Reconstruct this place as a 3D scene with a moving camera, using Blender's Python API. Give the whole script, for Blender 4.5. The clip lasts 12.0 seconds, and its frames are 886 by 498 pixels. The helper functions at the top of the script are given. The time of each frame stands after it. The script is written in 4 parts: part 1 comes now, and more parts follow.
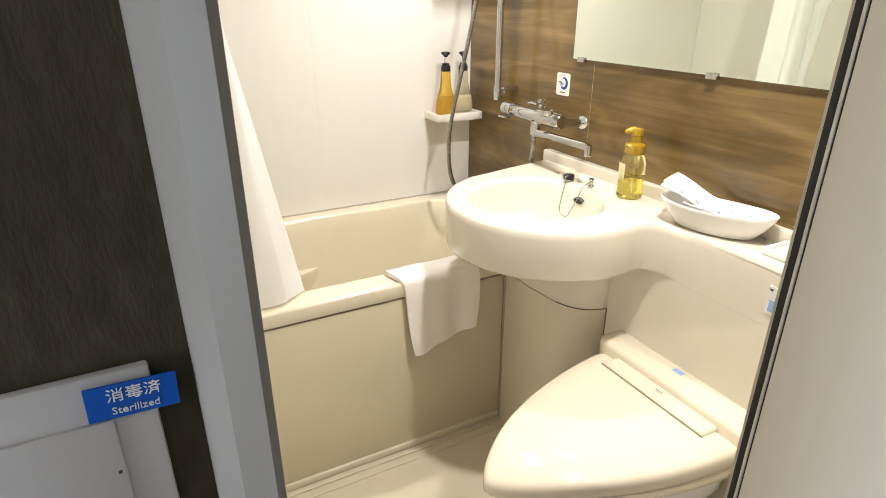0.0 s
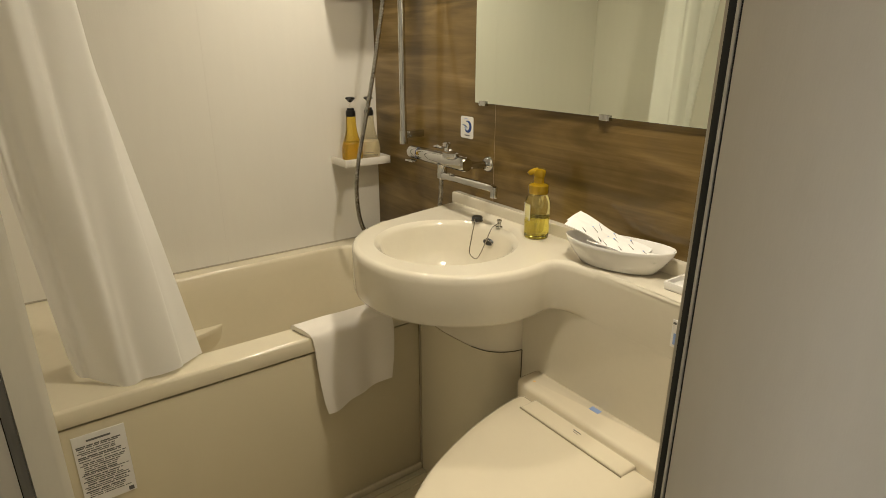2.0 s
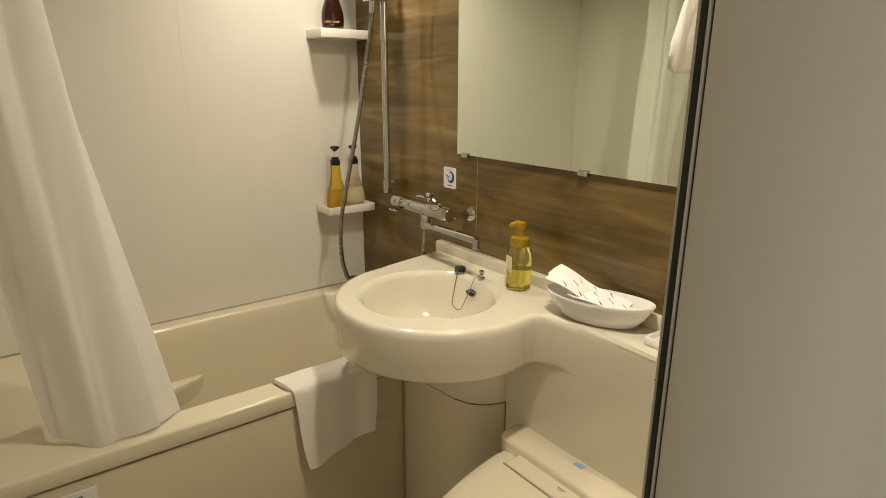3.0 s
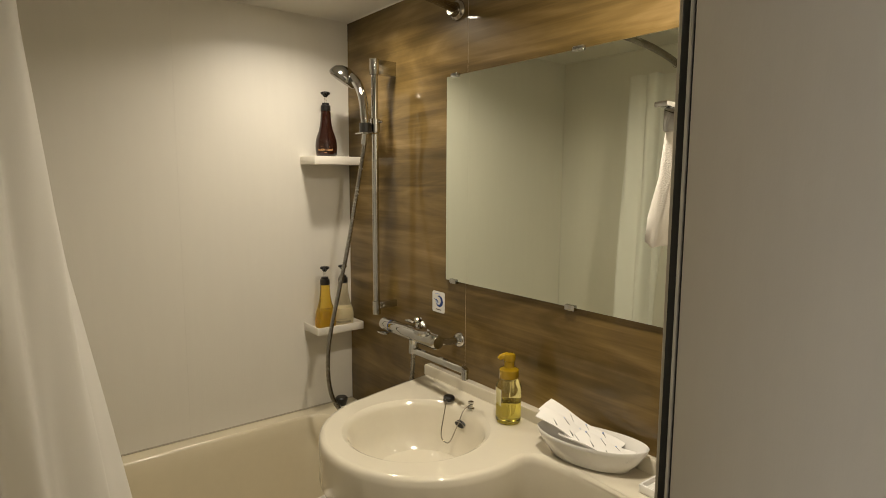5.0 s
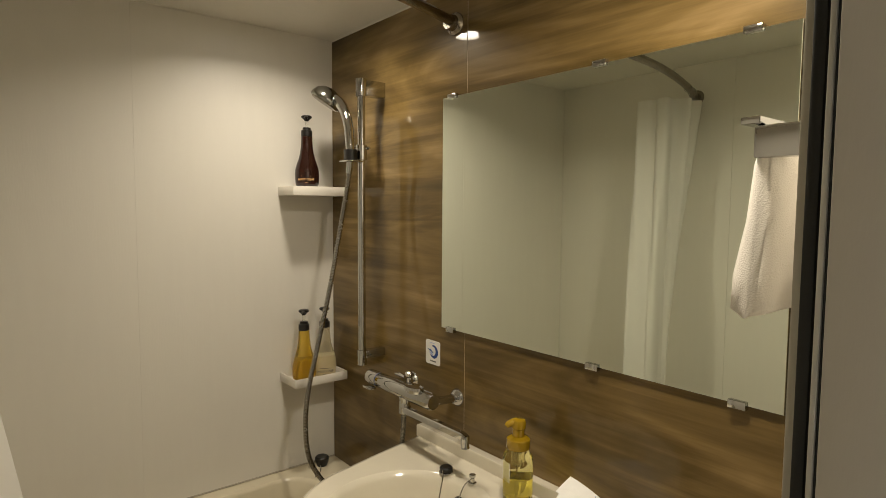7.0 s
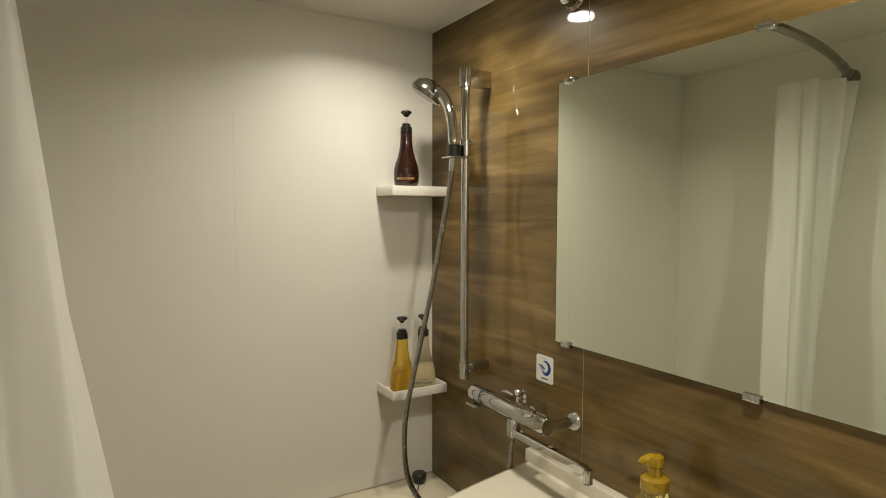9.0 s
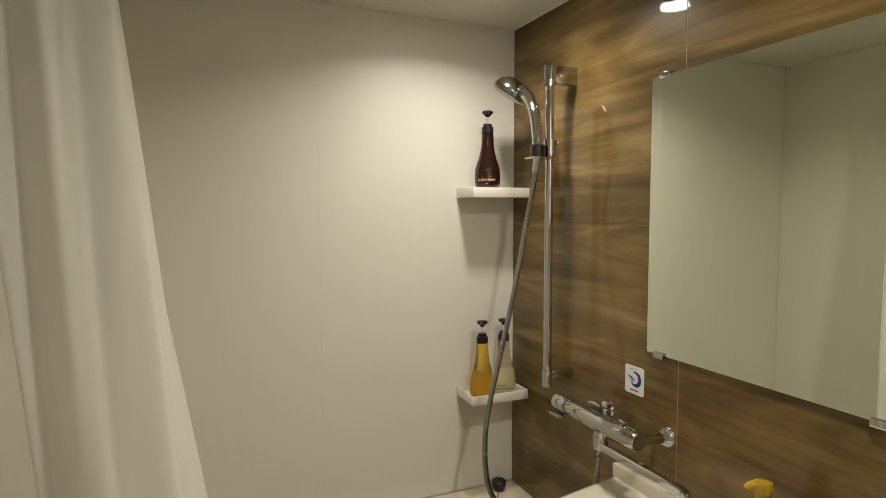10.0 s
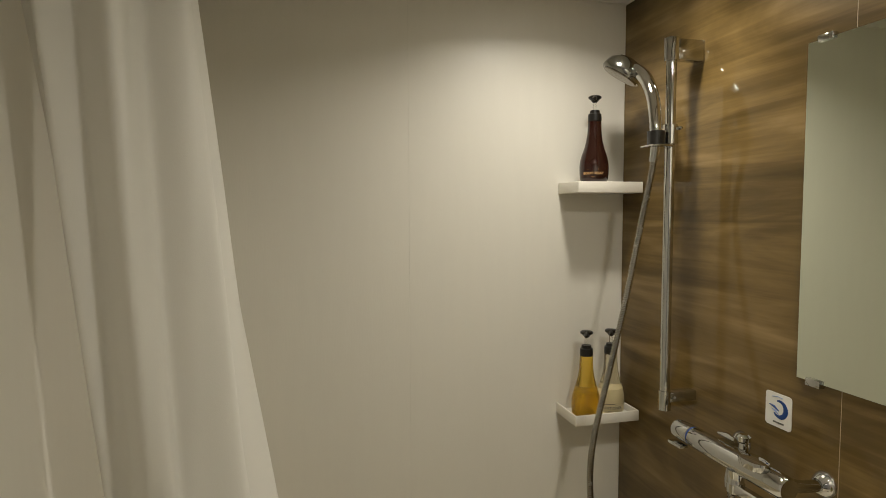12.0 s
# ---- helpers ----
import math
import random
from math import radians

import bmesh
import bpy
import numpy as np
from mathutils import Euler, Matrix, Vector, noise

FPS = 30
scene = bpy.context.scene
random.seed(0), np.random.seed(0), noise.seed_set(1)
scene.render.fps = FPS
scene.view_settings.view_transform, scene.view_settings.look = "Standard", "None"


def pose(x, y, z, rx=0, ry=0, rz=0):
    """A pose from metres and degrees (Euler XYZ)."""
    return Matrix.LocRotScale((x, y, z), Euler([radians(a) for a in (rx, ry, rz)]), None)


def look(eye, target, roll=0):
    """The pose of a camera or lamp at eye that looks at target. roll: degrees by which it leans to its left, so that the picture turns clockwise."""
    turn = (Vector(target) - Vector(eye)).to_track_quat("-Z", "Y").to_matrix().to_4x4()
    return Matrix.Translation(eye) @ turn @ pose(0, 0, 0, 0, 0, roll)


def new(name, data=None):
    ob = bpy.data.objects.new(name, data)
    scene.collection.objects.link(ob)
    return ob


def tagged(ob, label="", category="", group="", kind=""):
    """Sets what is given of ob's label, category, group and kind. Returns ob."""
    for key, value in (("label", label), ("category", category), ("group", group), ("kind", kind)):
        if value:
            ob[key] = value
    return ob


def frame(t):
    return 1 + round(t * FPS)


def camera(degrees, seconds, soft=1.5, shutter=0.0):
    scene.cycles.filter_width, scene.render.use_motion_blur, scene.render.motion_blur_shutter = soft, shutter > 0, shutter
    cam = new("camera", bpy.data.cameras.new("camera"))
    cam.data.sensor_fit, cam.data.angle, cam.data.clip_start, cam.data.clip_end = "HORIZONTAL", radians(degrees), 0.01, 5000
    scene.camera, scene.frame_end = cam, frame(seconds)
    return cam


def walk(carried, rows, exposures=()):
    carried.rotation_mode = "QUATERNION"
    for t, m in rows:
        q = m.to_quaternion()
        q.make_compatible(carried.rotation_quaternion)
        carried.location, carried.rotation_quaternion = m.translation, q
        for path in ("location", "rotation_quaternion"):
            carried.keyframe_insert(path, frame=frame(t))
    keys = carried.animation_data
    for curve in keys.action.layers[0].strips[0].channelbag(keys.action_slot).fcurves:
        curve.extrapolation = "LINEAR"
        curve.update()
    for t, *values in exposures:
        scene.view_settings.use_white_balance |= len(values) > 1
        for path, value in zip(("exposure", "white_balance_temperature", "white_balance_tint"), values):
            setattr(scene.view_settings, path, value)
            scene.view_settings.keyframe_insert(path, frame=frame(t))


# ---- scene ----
# camera and walk
cam = camera(74.9, 12.0, 0.9)
PATH = [
    (0, (0.220, 0.213, 1.453), (1.0805, 1.8395, 0.665), 0.1),
    (0.5, (0.236, 0.221, 1.458), (1.188, 1.813, 0.71), 0.0),
    (1, (0.265, 0.23, 1.456), (1.297, 1.785, 0.739), 0.3),
    (1.5, (0.263, 0.227, 1.456), (1.338, 1.76, 0.754), 0.2),
    (2, (0.273, 0.233, 1.453), (1.382, 1.762, 0.795), 0.1),
    (2.5, (0.274, 0.236, 1.477), (1.414, 1.762, 0.871), 0.3),
    (3, (0.289, 0.231, 1.498), (1.451, 1.764, 0.951), 0.2),
    (3.5, (0.284, 0.227, 1.524), (1.472, 1.766, 1.053), 0.3),
    (5.5, (0.332, 0.258, 1.601), (1.561, 1.825, 1.416), 0.2),
    (6, (0.373, 0.298, 1.601), (1.614, 1.859, 1.45), 0.3),
    (6.5, (0.396, 0.35, 1.607), (1.661, 1.892, 1.466), 0.4),
    (8.3, (0.452, 0.533, 1.601), (1.607, 2.16, 1.472), 0.2),
    (8.5, (0.454, 0.534, 1.596), (1.57, 2.189, 1.475), 0.1),
    (9, (0.456, 0.555, 1.596), (1.47, 2.274, 1.467), 0.1),
    (9.5, (0.449, 0.571, 1.602), (1.349, 2.352, 1.465), -0.0),
    (10, (0.454, 0.59, 1.604), (1.239, 2.425, 1.472), -0.1),
    (10.5, (0.46, 0.612, 1.609), (1.148, 2.486, 1.484), -0.1),
    (11, (0.47, 0.636, 1.603), (1.06, 2.544, 1.484), -0.1),
    (11.5, (0.485, 0.686, 1.601), (1.012, 2.611, 1.471), -0.1),
    (12, (0.488, 0.72, 1.595), (0.975, 2.655, 1.467), -0.2),
]
walk(cam, [(t, look(eye, target, roll)) for t, eye, target, roll in PATH], exposures=[(0.0, 1.65, 5550, 15), (0.3, 1.14, 6300, 11), (0.7, 0.86, 6450, 10), (1.3, 0.63, 6550, 10), (2.5, 0.54, 6550, 10), (3.5, 0.48, 6550, 10), (5.5, 0.14, 6550, 12), (6.5, 0.06, 6550, 12), (8.5, 0.30, 6150, 9), (9.5, 0.32, 6100, 9), (11.0, 0.14, 6050, 9), (12.0, 0.06, 6050, 9)])

# ---- plan, in metres ----
XW, XE = 0.16, 1.325          # inner faces of the west wall and the wood wall
YS, YN = 0.572, 2.093         # inner faces of the door wall and the white wall
ZF, ZC = 0.235, 2.13          # floor and ceiling of the bathroom
ZH = 0.08                     # floor of the hall
RIM = 0.78                    # top of the bathtub
DECK = 1.012                  # top of the basin counter
DX0, DX1 = 0.2585, 0.866       # clear width of the door
YD = 0.536                    # back of the door casing
YP = 0.446                    # papered hall face of the door wall
LAMPS = ((1.062, 1.742), (0.965, 0.845))

# ---- world and light ----
world = bpy.data.worlds.new("world")
scene.world = world
world.use_nodes = True
world.node_tree.nodes["Background"].inputs[0].default_value = (0.5, 0.55, 0.6, 1)
world.node_tree.nodes["Background"].inputs[1].default_value = 0.02


def lamp(name, at, power, colour, size, spread=130):
    data = bpy.data.lights.new(name, "AREA")
    data.shape, data.size, data.energy, data.color = "DISK", size, power, colour
    data.spread = radians(spread)
    ob = new(name, data)
    ob.matrix_basis = look(at, (at[0], at[1] + 0.0001, at[2] - 1))
    return ob


lamp("light_tub", (LAMPS[0][0], LAMPS[0][1], ZC - 0.012), 2.7, (1.0, 0.90, 0.72), 0.07, 150)
lamp("light_toilet", (LAMPS[1][0], LAMPS[1][1], ZC - 0.012), 5.3, (1.0, 0.90, 0.72), 0.07, 162)
# added lamp for the hall, its source is out of view
lamp("light_hall_added", (-0.5, -0.7, 2.40), 0.8, (1.0, 0.95, 0.86), 0.16, 160)
# added fill lamp at the hall's west end, brightens the open door leaf
leaf_fill = lamp("light_leaf_fill", (-1.27, 0.14, 1.15), 3.8, (1.0, 0.97, 0.90), 0.55, 170)
leaf_fill.data.shape, leaf_fill.data.size, leaf_fill.data.size_y = "RECTANGLE", 0.5, 0.9
leaf_fill.matrix_basis = look((-1.27, 0.14, 1.15), (0.0, 0.14, 1.15))


# ---- materials ----
def mat(name, colour, rough=0.5, metal=0.0, vary=0.06, scale=6.0, bump=0.0, bump_scale=300.0, coat=0.0, spec=0.5,
        transmission=0.0, ior=1.45, stretch=(1, 1, 1), alpha=1.0, emit=0.0, sheen=0.0):
    m = bpy.data.materials.new(name)
    m.use_nodes = True
    nt = m.node_tree
    p = nt.nodes["Principled BSDF"]
    p.inputs["Roughness"].default_value = rough
    p.inputs["Metallic"].default_value = metal
    p.inputs["Coat Weight"].default_value = coat
    p.inputs["Coat Roughness"].default_value = 0.06
    p.inputs["Specular IOR Level"].default_value = spec
    p.inputs["Transmission Weight"].default_value = transmission
    p.inputs["IOR"].default_value = ior
    p.inputs["Alpha"].default_value = alpha
    p.inputs["Sheen Weight"].default_value = sheen
    p.inputs["Base Color"].default_value = (*colour, 1)
    if emit:
        p.inputs["Emission Color"].default_value = (*colour, 1)
        p.inputs["Emission Strength"].default_value = emit
    if vary or bump:
        tc = nt.nodes.new("ShaderNodeTexCoord")
        mp = nt.nodes.new("ShaderNodeMapping")
        mp.inputs["Scale"].default_value = stretch
        nt.links.new(tc.outputs["Object"], mp.inputs["Vector"])
    if vary:
        big = nt.nodes.new("ShaderNodeTexNoise")
        big.inputs["Scale"].default_value, big.inputs["Detail"].default_value = scale, 6
        fine = nt.nodes.new("ShaderNodeTexNoise")
        fine.inputs["Scale"].default_value, fine.inputs["Detail"].default_value = scale * 14, 3
        nt.links.new(mp.outputs[0], big.inputs["Vector"])
        nt.links.new(mp.outputs[0], fine.inputs["Vector"])
        add = nt.nodes.new("ShaderNodeMath")
        add.operation = "ADD"
        half = nt.nodes.new("ShaderNodeMath")
        half.operation = "MULTIPLY"
        half.inputs[1].default_value = 0.5
        nt.links.new(fine.outputs["Fac"], half.inputs[0])
        nt.links.new(big.outputs["Fac"], add.inputs[0])
        nt.links.new(half.outputs[0], add.inputs[1])
        ramp = nt.nodes.new("ShaderNodeMapRange")
        ramp.inputs["From Min"].default_value, ramp.inputs["From Max"].default_value = 0.45, 1.05
        ramp.inputs["To Min"].default_value, ramp.inputs["To Max"].default_value = 1 - vary, 1 + vary
        nt.links.new(add.outputs[0], ramp.inputs["Value"])
        mul = nt.nodes.new("ShaderNodeMix")
        mul.data_type, mul.blend_type = "RGBA", "MULTIPLY"
        mul.inputs["Factor"].default_value = 1
        mul.inputs["A"].default_value = (*colour, 1)
        nt.links.new(ramp.outputs[0], mul.inputs["B"])
        nt.links.new(mul.outputs["Result"], p.inputs["Base Color"])
        rr = nt.nodes.new("ShaderNodeMapRange")
        rr.inputs["To Min"].default_value, rr.inputs["To Max"].default_value = max(0, rough - 0.5 * vary), rough + 0.8 * vary
        nt.links.new(big.outputs["Fac"], rr.inputs["Value"])
        nt.links.new(rr.outputs[0], p.inputs["Roughness"])
    if bump:
        bn = nt.nodes.new("ShaderNodeTexNoise")
        bn.inputs["Scale"].default_value, bn.inputs["Detail"].default_value = bump_scale, 4
        nt.links.new(mp.outputs[0], bn.inputs["Vector"])
        bu = nt.nodes.new("ShaderNodeBump")
        bu.inputs["Strength"].default_value, bu.inputs["Distance"].default_value = bump, 0.002
        nt.links.new(bn.outputs["Fac"], bu.inputs["Height"])
        nt.links.new(bu.outputs[0], p.inputs["Normal"])
    return m


def wood_material():
    """Printed walnut film with level, wavy grain and a glossy face."""
    m = bpy.data.materials.new("wood_film")
    m.use_nodes = True
    nt = m.node_tree
    p = nt.nodes["Principled BSDF"]
    tc = nt.nodes.new("ShaderNodeTexCoord")

    def noise_at(scale, sx, sy, sz, detail, dist):
        mp = nt.nodes.new("ShaderNodeMapping")
        mp.inputs["Scale"].default_value = (sx, sy, sz)
        nt.links.new(tc.outputs["Object"], mp.inputs["Vector"])
        n = nt.nodes.new("ShaderNodeTexNoise")
        n.inputs["Scale"].default_value, n.inputs["Detail"].default_value, n.inputs["Distortion"].default_value = scale, detail, dist
        nt.links.new(mp.outputs[0], n.inputs["Vector"])
        return n.outputs["Fac"]

    broad = noise_at(1.0, 1, 1.5, 7.5, 5, 1.5)
    fine = noise_at(1.0, 1, 1.6, 36, 6, 0.8)
    hair = noise_at(1.0, 1, 5, 260, 3, 0.3)

    def blend(a, b, f):
        x = nt.nodes.new("ShaderNodeMix")
        x.inputs["Factor"].default_value = f
        nt.links.new(a, x.inputs["A"])
        nt.links.new(b, x.inputs["B"])
        return x.outputs["Result"]

    v = blend(blend(broad, fine, 0.30), hair, 0.07)
    ramp = nt.nodes.new("ShaderNodeValToRGB")
    e = ramp.color_ramp.elements
    e[0].position, e[0].color = 0.32, (0.062, 0.040, 0.011, 1)
    e[1].position, e[1].color = 0.68, (0.290, 0.195, 0.084, 1)
    for pos, c in ((0.44, (0.104, 0.067, 0.020, 1)), (0.55, (0.178, 0.117, 0.040, 1))):
        k = e.new(pos)
        k.color = c
    nt.links.new(v, ramp.inputs["Fac"])
    nt.links.new(ramp.outputs["Color"], p.inputs["Base Color"])
    p.inputs["Roughness"].default_value = 0.34
    p.inputs["Specular IOR Level"].default_value = 0.12
    p.inputs["Coat Weight"].default_value = 0.65
    p.inputs["Coat Roughness"].default_value = 0.03
    bu = nt.nodes.new("ShaderNodeBump")
    bu.inputs["Strength"].default_value, bu.inputs["Distance"].default_value = 0.06, 0.002
    nt.links.new(fine, bu.inputs["Height"])
    nt.links.new(bu.outputs[0], p.inputs["Normal"])
    return m


def cloth_material(name, colour, through_light, weave=900.0, bump=0.25):
    m = bpy.data.materials.new(name)
    m.use_nodes = True
    nt = m.node_tree
    out = nt.nodes["Material Output"]
    p = nt.nodes["Principled BSDF"]
    p.inputs["Base Color"].default_value = (*colour, 1)
    p.inputs["Roughness"].default_value = 0.85
    p.inputs["Sheen Weight"].default_value = 0.2
    tc = nt.nodes.new("ShaderNodeTexCoord")
    n = nt.nodes.new("ShaderNodeTexNoise")
    n.inputs["Scale"].default_value, n.inputs["Detail"].default_value = weave, 2
    nt.links.new(tc.outputs["Object"], n.inputs["Vector"])
    bu = nt.nodes.new("ShaderNodeBump")
    bu.inputs["Strength"].default_value, bu.inputs["Distance"].default_value = bump, 0.002
    nt.links.new(n.outputs["Fac"], bu.inputs["Height"])
    nt.links.new(bu.outputs[0], p.inputs["Normal"])
    if through_light:
        tr = nt.nodes.new("ShaderNodeBsdfTranslucent")
        tr.inputs["Color"].default_value = (*colour, 1)
        mx = nt.nodes.new("ShaderNodeMixShader")
        mx.inputs[0].default_value = through_light
        nt.links.new(p.outputs[0], mx.inputs[1])
        nt.links.new(tr.outputs[0], mx.inputs[2])
        nt.links.new(mx.outputs[0], out.inputs[0])
    return m


def woven_wallpaper():
    m = mat("woven_wallpaper", (0.062, 0.054, 0.034), 0.95, vary=0.45, scale=9, bump=0.2, bump_scale=600, stretch=(1, 1, 0.35), spec=0.08)
    return m


M_WOOD = wood_material()
M_PANEL = mat("wall_film", (0.75, 0.72, 0.65), 0.42, vary=0.025, scale=3, bump=0.10, bump_scale=260, stretch=(1, 1, 0.12))
M_CEIL = mat("ceiling_panel", (0.74, 0.71, 0.64), 0.33, vary=0.02, scale=3, bump=0.03, bump_scale=160)
M_TUB = mat("cream_acrylic", (0.70, 0.63, 0.47), 0.16, vary=0.025, scale=4, coat=0.4)
M_APRON = mat("cream_apron", (0.62, 0.55, 0.385), 0.26, vary=0.010, scale=5, bump=0.05, bump_scale=220)
M_SINK = mat("ivory_resin", (0.68, 0.628, 0.51), 0.11, vary=0.02, scale=5, coat=0.5)
M_LINING = mat("ivory_lining", (0.645, 0.585, 0.435), 0.24, vary=0.012, scale=5, bump=0.04, bump_scale=220)
M_TOILET = mat("ivory_plastic", (0.76, 0.68, 0.52), 0.10, vary=0.015, scale=5, coat=0.4)
M_CERAMIC = mat("white_ceramic", (0.82, 0.80, 0.76), 0.10, vary=0.01, scale=9, coat=0.5)
M_FLOOR = mat("floor_pan", (0.62, 0.55, 0.40), 0.35, vary=0.05, scale=10, bump=0.25, bump_scale=140)
M_CHROME = mat("chrome", (0.54, 0.54, 0.53), 0.05, 1.0, vary=0)
M_HEAD = mat("smoked_shower_plastic", (0.36, 0.36, 0.34), 0.14, 1.0, vary=0.04, scale=40)
M_STEEL = mat("hose_steel", (0.42, 0.40, 0.36), 0.24, 1.0, vary=0.1, scale=90)
M_ROD = mat("brushed_rod", (0.30, 0.27, 0.22), 0.24, 1.0, vary=0)
M_MIRROR = mat("mirror_silver", (0.81, 0.86, 0.755), 0.004, 1.0, vary=0)
M_BLACK = mat("black_plastic", (0.012, 0.011, 0.010), 0.28, vary=0.1, scale=60)
M_GASKET = mat("black_gasket", (0.016, 0.016, 0.013), 0.6, vary=0.15, scale=60)
M_SHELF = mat("white_shelf", (0.80, 0.76, 0.68), 0.30, vary=0.02, scale=20)
M_WHITE = mat("white_print", (0.76, 0.74, 0.69), 0.5, vary=0.02, scale=40)
M_PAPER = mat("paper", (0.82, 0.80, 0.77), 0.7, vary=0.03, scale=40, bump=0.1, bump_scale=200)
M_BLUE = mat("blue_print", (0.010, 0.050, 0.22), 0.45, vary=0.04, scale=40)
M_LBLUE = mat("light_blue_print", (0.27, 0.38, 0.66), 0.45, vary=0.04, scale=40)
M_TAPE = mat("blue_tape", (0.006, 0.085, 0.42), 0.35, vary=0.05, scale=60)
M_INK = mat("grey_ink", (0.13, 0.125, 0.115), 0.6, vary=0.1, scale=80)
M_GOLD = mat("gold_print", (0.78, 0.50, 0.22), 0.45, vary=0.05, scale=80)
M_AMBER = mat("amber_bottle", (1.0, 0.72, 0.11), 0.06, vary=0.02, scale=30, transmission=0.92, ior=1.40, coat=0.3)
M_BROWN = mat("dark_brown_bottle", (0.022, 0.006, 0.004), 0.08, vary=0.05, scale=30, coat=0.4)
M_MILK = mat("frosted_clear_bottle", (0.90, 0.84, 0.66), 0.10, vary=0.03, scale=30, transmission=0.90, ior=1.30, coat=0.3)
M_CREAM = mat("cream_liquid", (0.86, 0.79, 0.58), 0.4, vary=0.03, scale=30)
M_AMBERLIQ = mat("amber_liquid", (1.0, 0.80, 0.10), 0.08, vary=0.02, scale=30, transmission=0.75, ior=1.36)
M_CLEAR = mat("clear_plastic", (0.93, 0.93, 0.90), 0.05, vary=0, transmission=1.0, ior=1.30)
M_YCLEAR = mat("clear_yellow_plastic", (1.0, 0.95, 0.50), 0.05, vary=0, transmission=0.97, ior=1.25)
M_YLIQ = mat("yellow_liquid", (1.0, 0.92, 0.33), 0.05, vary=0, transmission=0.97, ior=1.33)
M_YPUMP = mat("yellow_pump", (0.36, 0.225, 0.008), 0.10, 0.25, vary=0.03, scale=60, coat=0.4)
M_LEAF = mat("grey_door_film", (0.60, 0.555, 0.47), 0.42, vary=0.035, scale=5, bump=0.08, bump_scale=400, stretch=(1, 1, 0.2))
M_FRAME = mat("beige_aluminium", (0.46, 0.43, 0.35), 0.38, 0.1, vary=0.04, scale=12)
M_EDGE = mat("pale_aluminium", (0.55, 0.53, 0.47), 0.35, 0.2, vary=0.04, scale=12)
M_CASING = mat("pale_grey_casing", (0.245, 0.228, 0.192), 0.45, vary=0.03, scale=10, bump=0.04, bump_scale=200)
M_FABRIC = woven_wallpaper()
M_HALL = mat("hall_wallpaper", (0.62, 0.60, 0.56), 0.8, vary=0.05, scale=6, bump=0.2, bump_scale=300)
M_CARPET = mat("hall_carpet", (0.10, 0.085, 0.07), 0.95, vary=0.3, scale=40, bump=0.6, bump_scale=500)
M_PLATE = mat("switch_plate_plastic", (0.62, 0.60, 0.55), 0.4, vary=0.03, scale=20)
M_JOINT = mat("joint_caulk", (0.66, 0.63, 0.56), 0.7, vary=0.05, scale=40)
M_SEAL = mat("grey_sealant", (0.42, 0.38, 0.30), 0.6, vary=0.08, scale=40)
M_WJOINT = mat("wood_joint", (0.42, 0.32, 0.20), 0.5, vary=0.08, scale=40)
# dull cream for a joint, and for shade painted into recesses
M_GAP_TONE = mat("joint_tone_and_gap_shade", (0.40, 0.35, 0.24), 0.5, vary=0.08, scale=40)
M_SEAM = mat("dark_seam", (0.10, 0.085, 0.055), 0.6, vary=0.1, scale=40)
M_CURTAIN = cloth_material("curtain_cloth", (0.82, 0.80, 0.755), 0.28, 700, 0.12)
M_TOWEL = cloth_material("towel_cotton", (0.82, 0.77, 0.69), 0.0, 700, 0.4)
M_GLOW = mat("lamp_glow", (1.0, 0.93, 0.80), 0.5, vary=0, emit=30.0)
# glow for the added hall light and the leaf's fill panel
M_HGLOW = mat("added_hall_glow", (0.97, 0.98, 1.0), 0.5, vary=0, emit=3.0)

# ---- mesh helpers; all shapes are given in world metres ----
PLACE = {}


def finish(bm, name, material, smooth=35.0, flat_top=False):
    bmesh.ops.recalc_face_normals(bm, faces=bm.faces[:])
    me = bpy.data.meshes.new(name)
    for f in bm.faces:
        f.smooth = not (flat_top and f.normal.z > 0.9995)
    for e in bm.edges:
        if len(e.link_faces) == 2 and e.calc_face_angle(0) > radians(smooth):
            e.smooth = False
    bm.to_mesh(me)
    bm.free()
    me.materials.append(material)
    return me


def thing(name, at, label, category, kind="", group=""):
    ob = new(name)
    ob.empty_display_size = 0.05
    ob.location = at
    PLACE[ob] = Vector(at)
    return tagged(ob, label, category, group, kind)


def part(name, bm, material, parent, label="", smooth=35.0, flat_top=False):
    bmesh.ops.translate(bm, verts=bm.verts[:], vec=-PLACE[parent])
    ob = new(name, finish(bm, name, material, smooth, flat_top))
    ob.parent = parent
    PLACE[ob] = PLACE[parent]
    return tagged(ob, label)


def solo(name, bm, material, at, label, category, kind="", group="", smooth=35.0):
    bmesh.ops.translate(bm, verts=bm.verts[:], vec=-Vector(at))
    ob = new(name, finish(bm, name, material, smooth))
    ob.location = at
    PLACE[ob] = Vector(at)
    return tagged(ob, label, category, group, kind)


def box(x0, x1, y0, y1, z0, z1, bevel=0.0, seg=2):
    bm = bmesh.new()
    bmesh.ops.create_cube(bm, size=1)
    for v in bm.verts:
        v.co = ((x0 + x1) / 2 + v.co.x * (x1 - x0), (y0 + y1) / 2 + v.co.y * (y1 - y0), (z0 + z1) / 2 + v.co.z * (z1 - z0))
    if bevel:
        bmesh.ops.bevel(bm, geom=bm.edges[:], offset=bevel, segments=seg, profile=0.5, affect="EDGES")
    return bm


def merge(*bms):
    out = bmesh.new()
    for b in bms:
        me = bpy.data.meshes.new("tmp")
        b.to_mesh(me)
        b.free()
        out.from_mesh(me)
        bpy.data.meshes.remove(me)
    return out


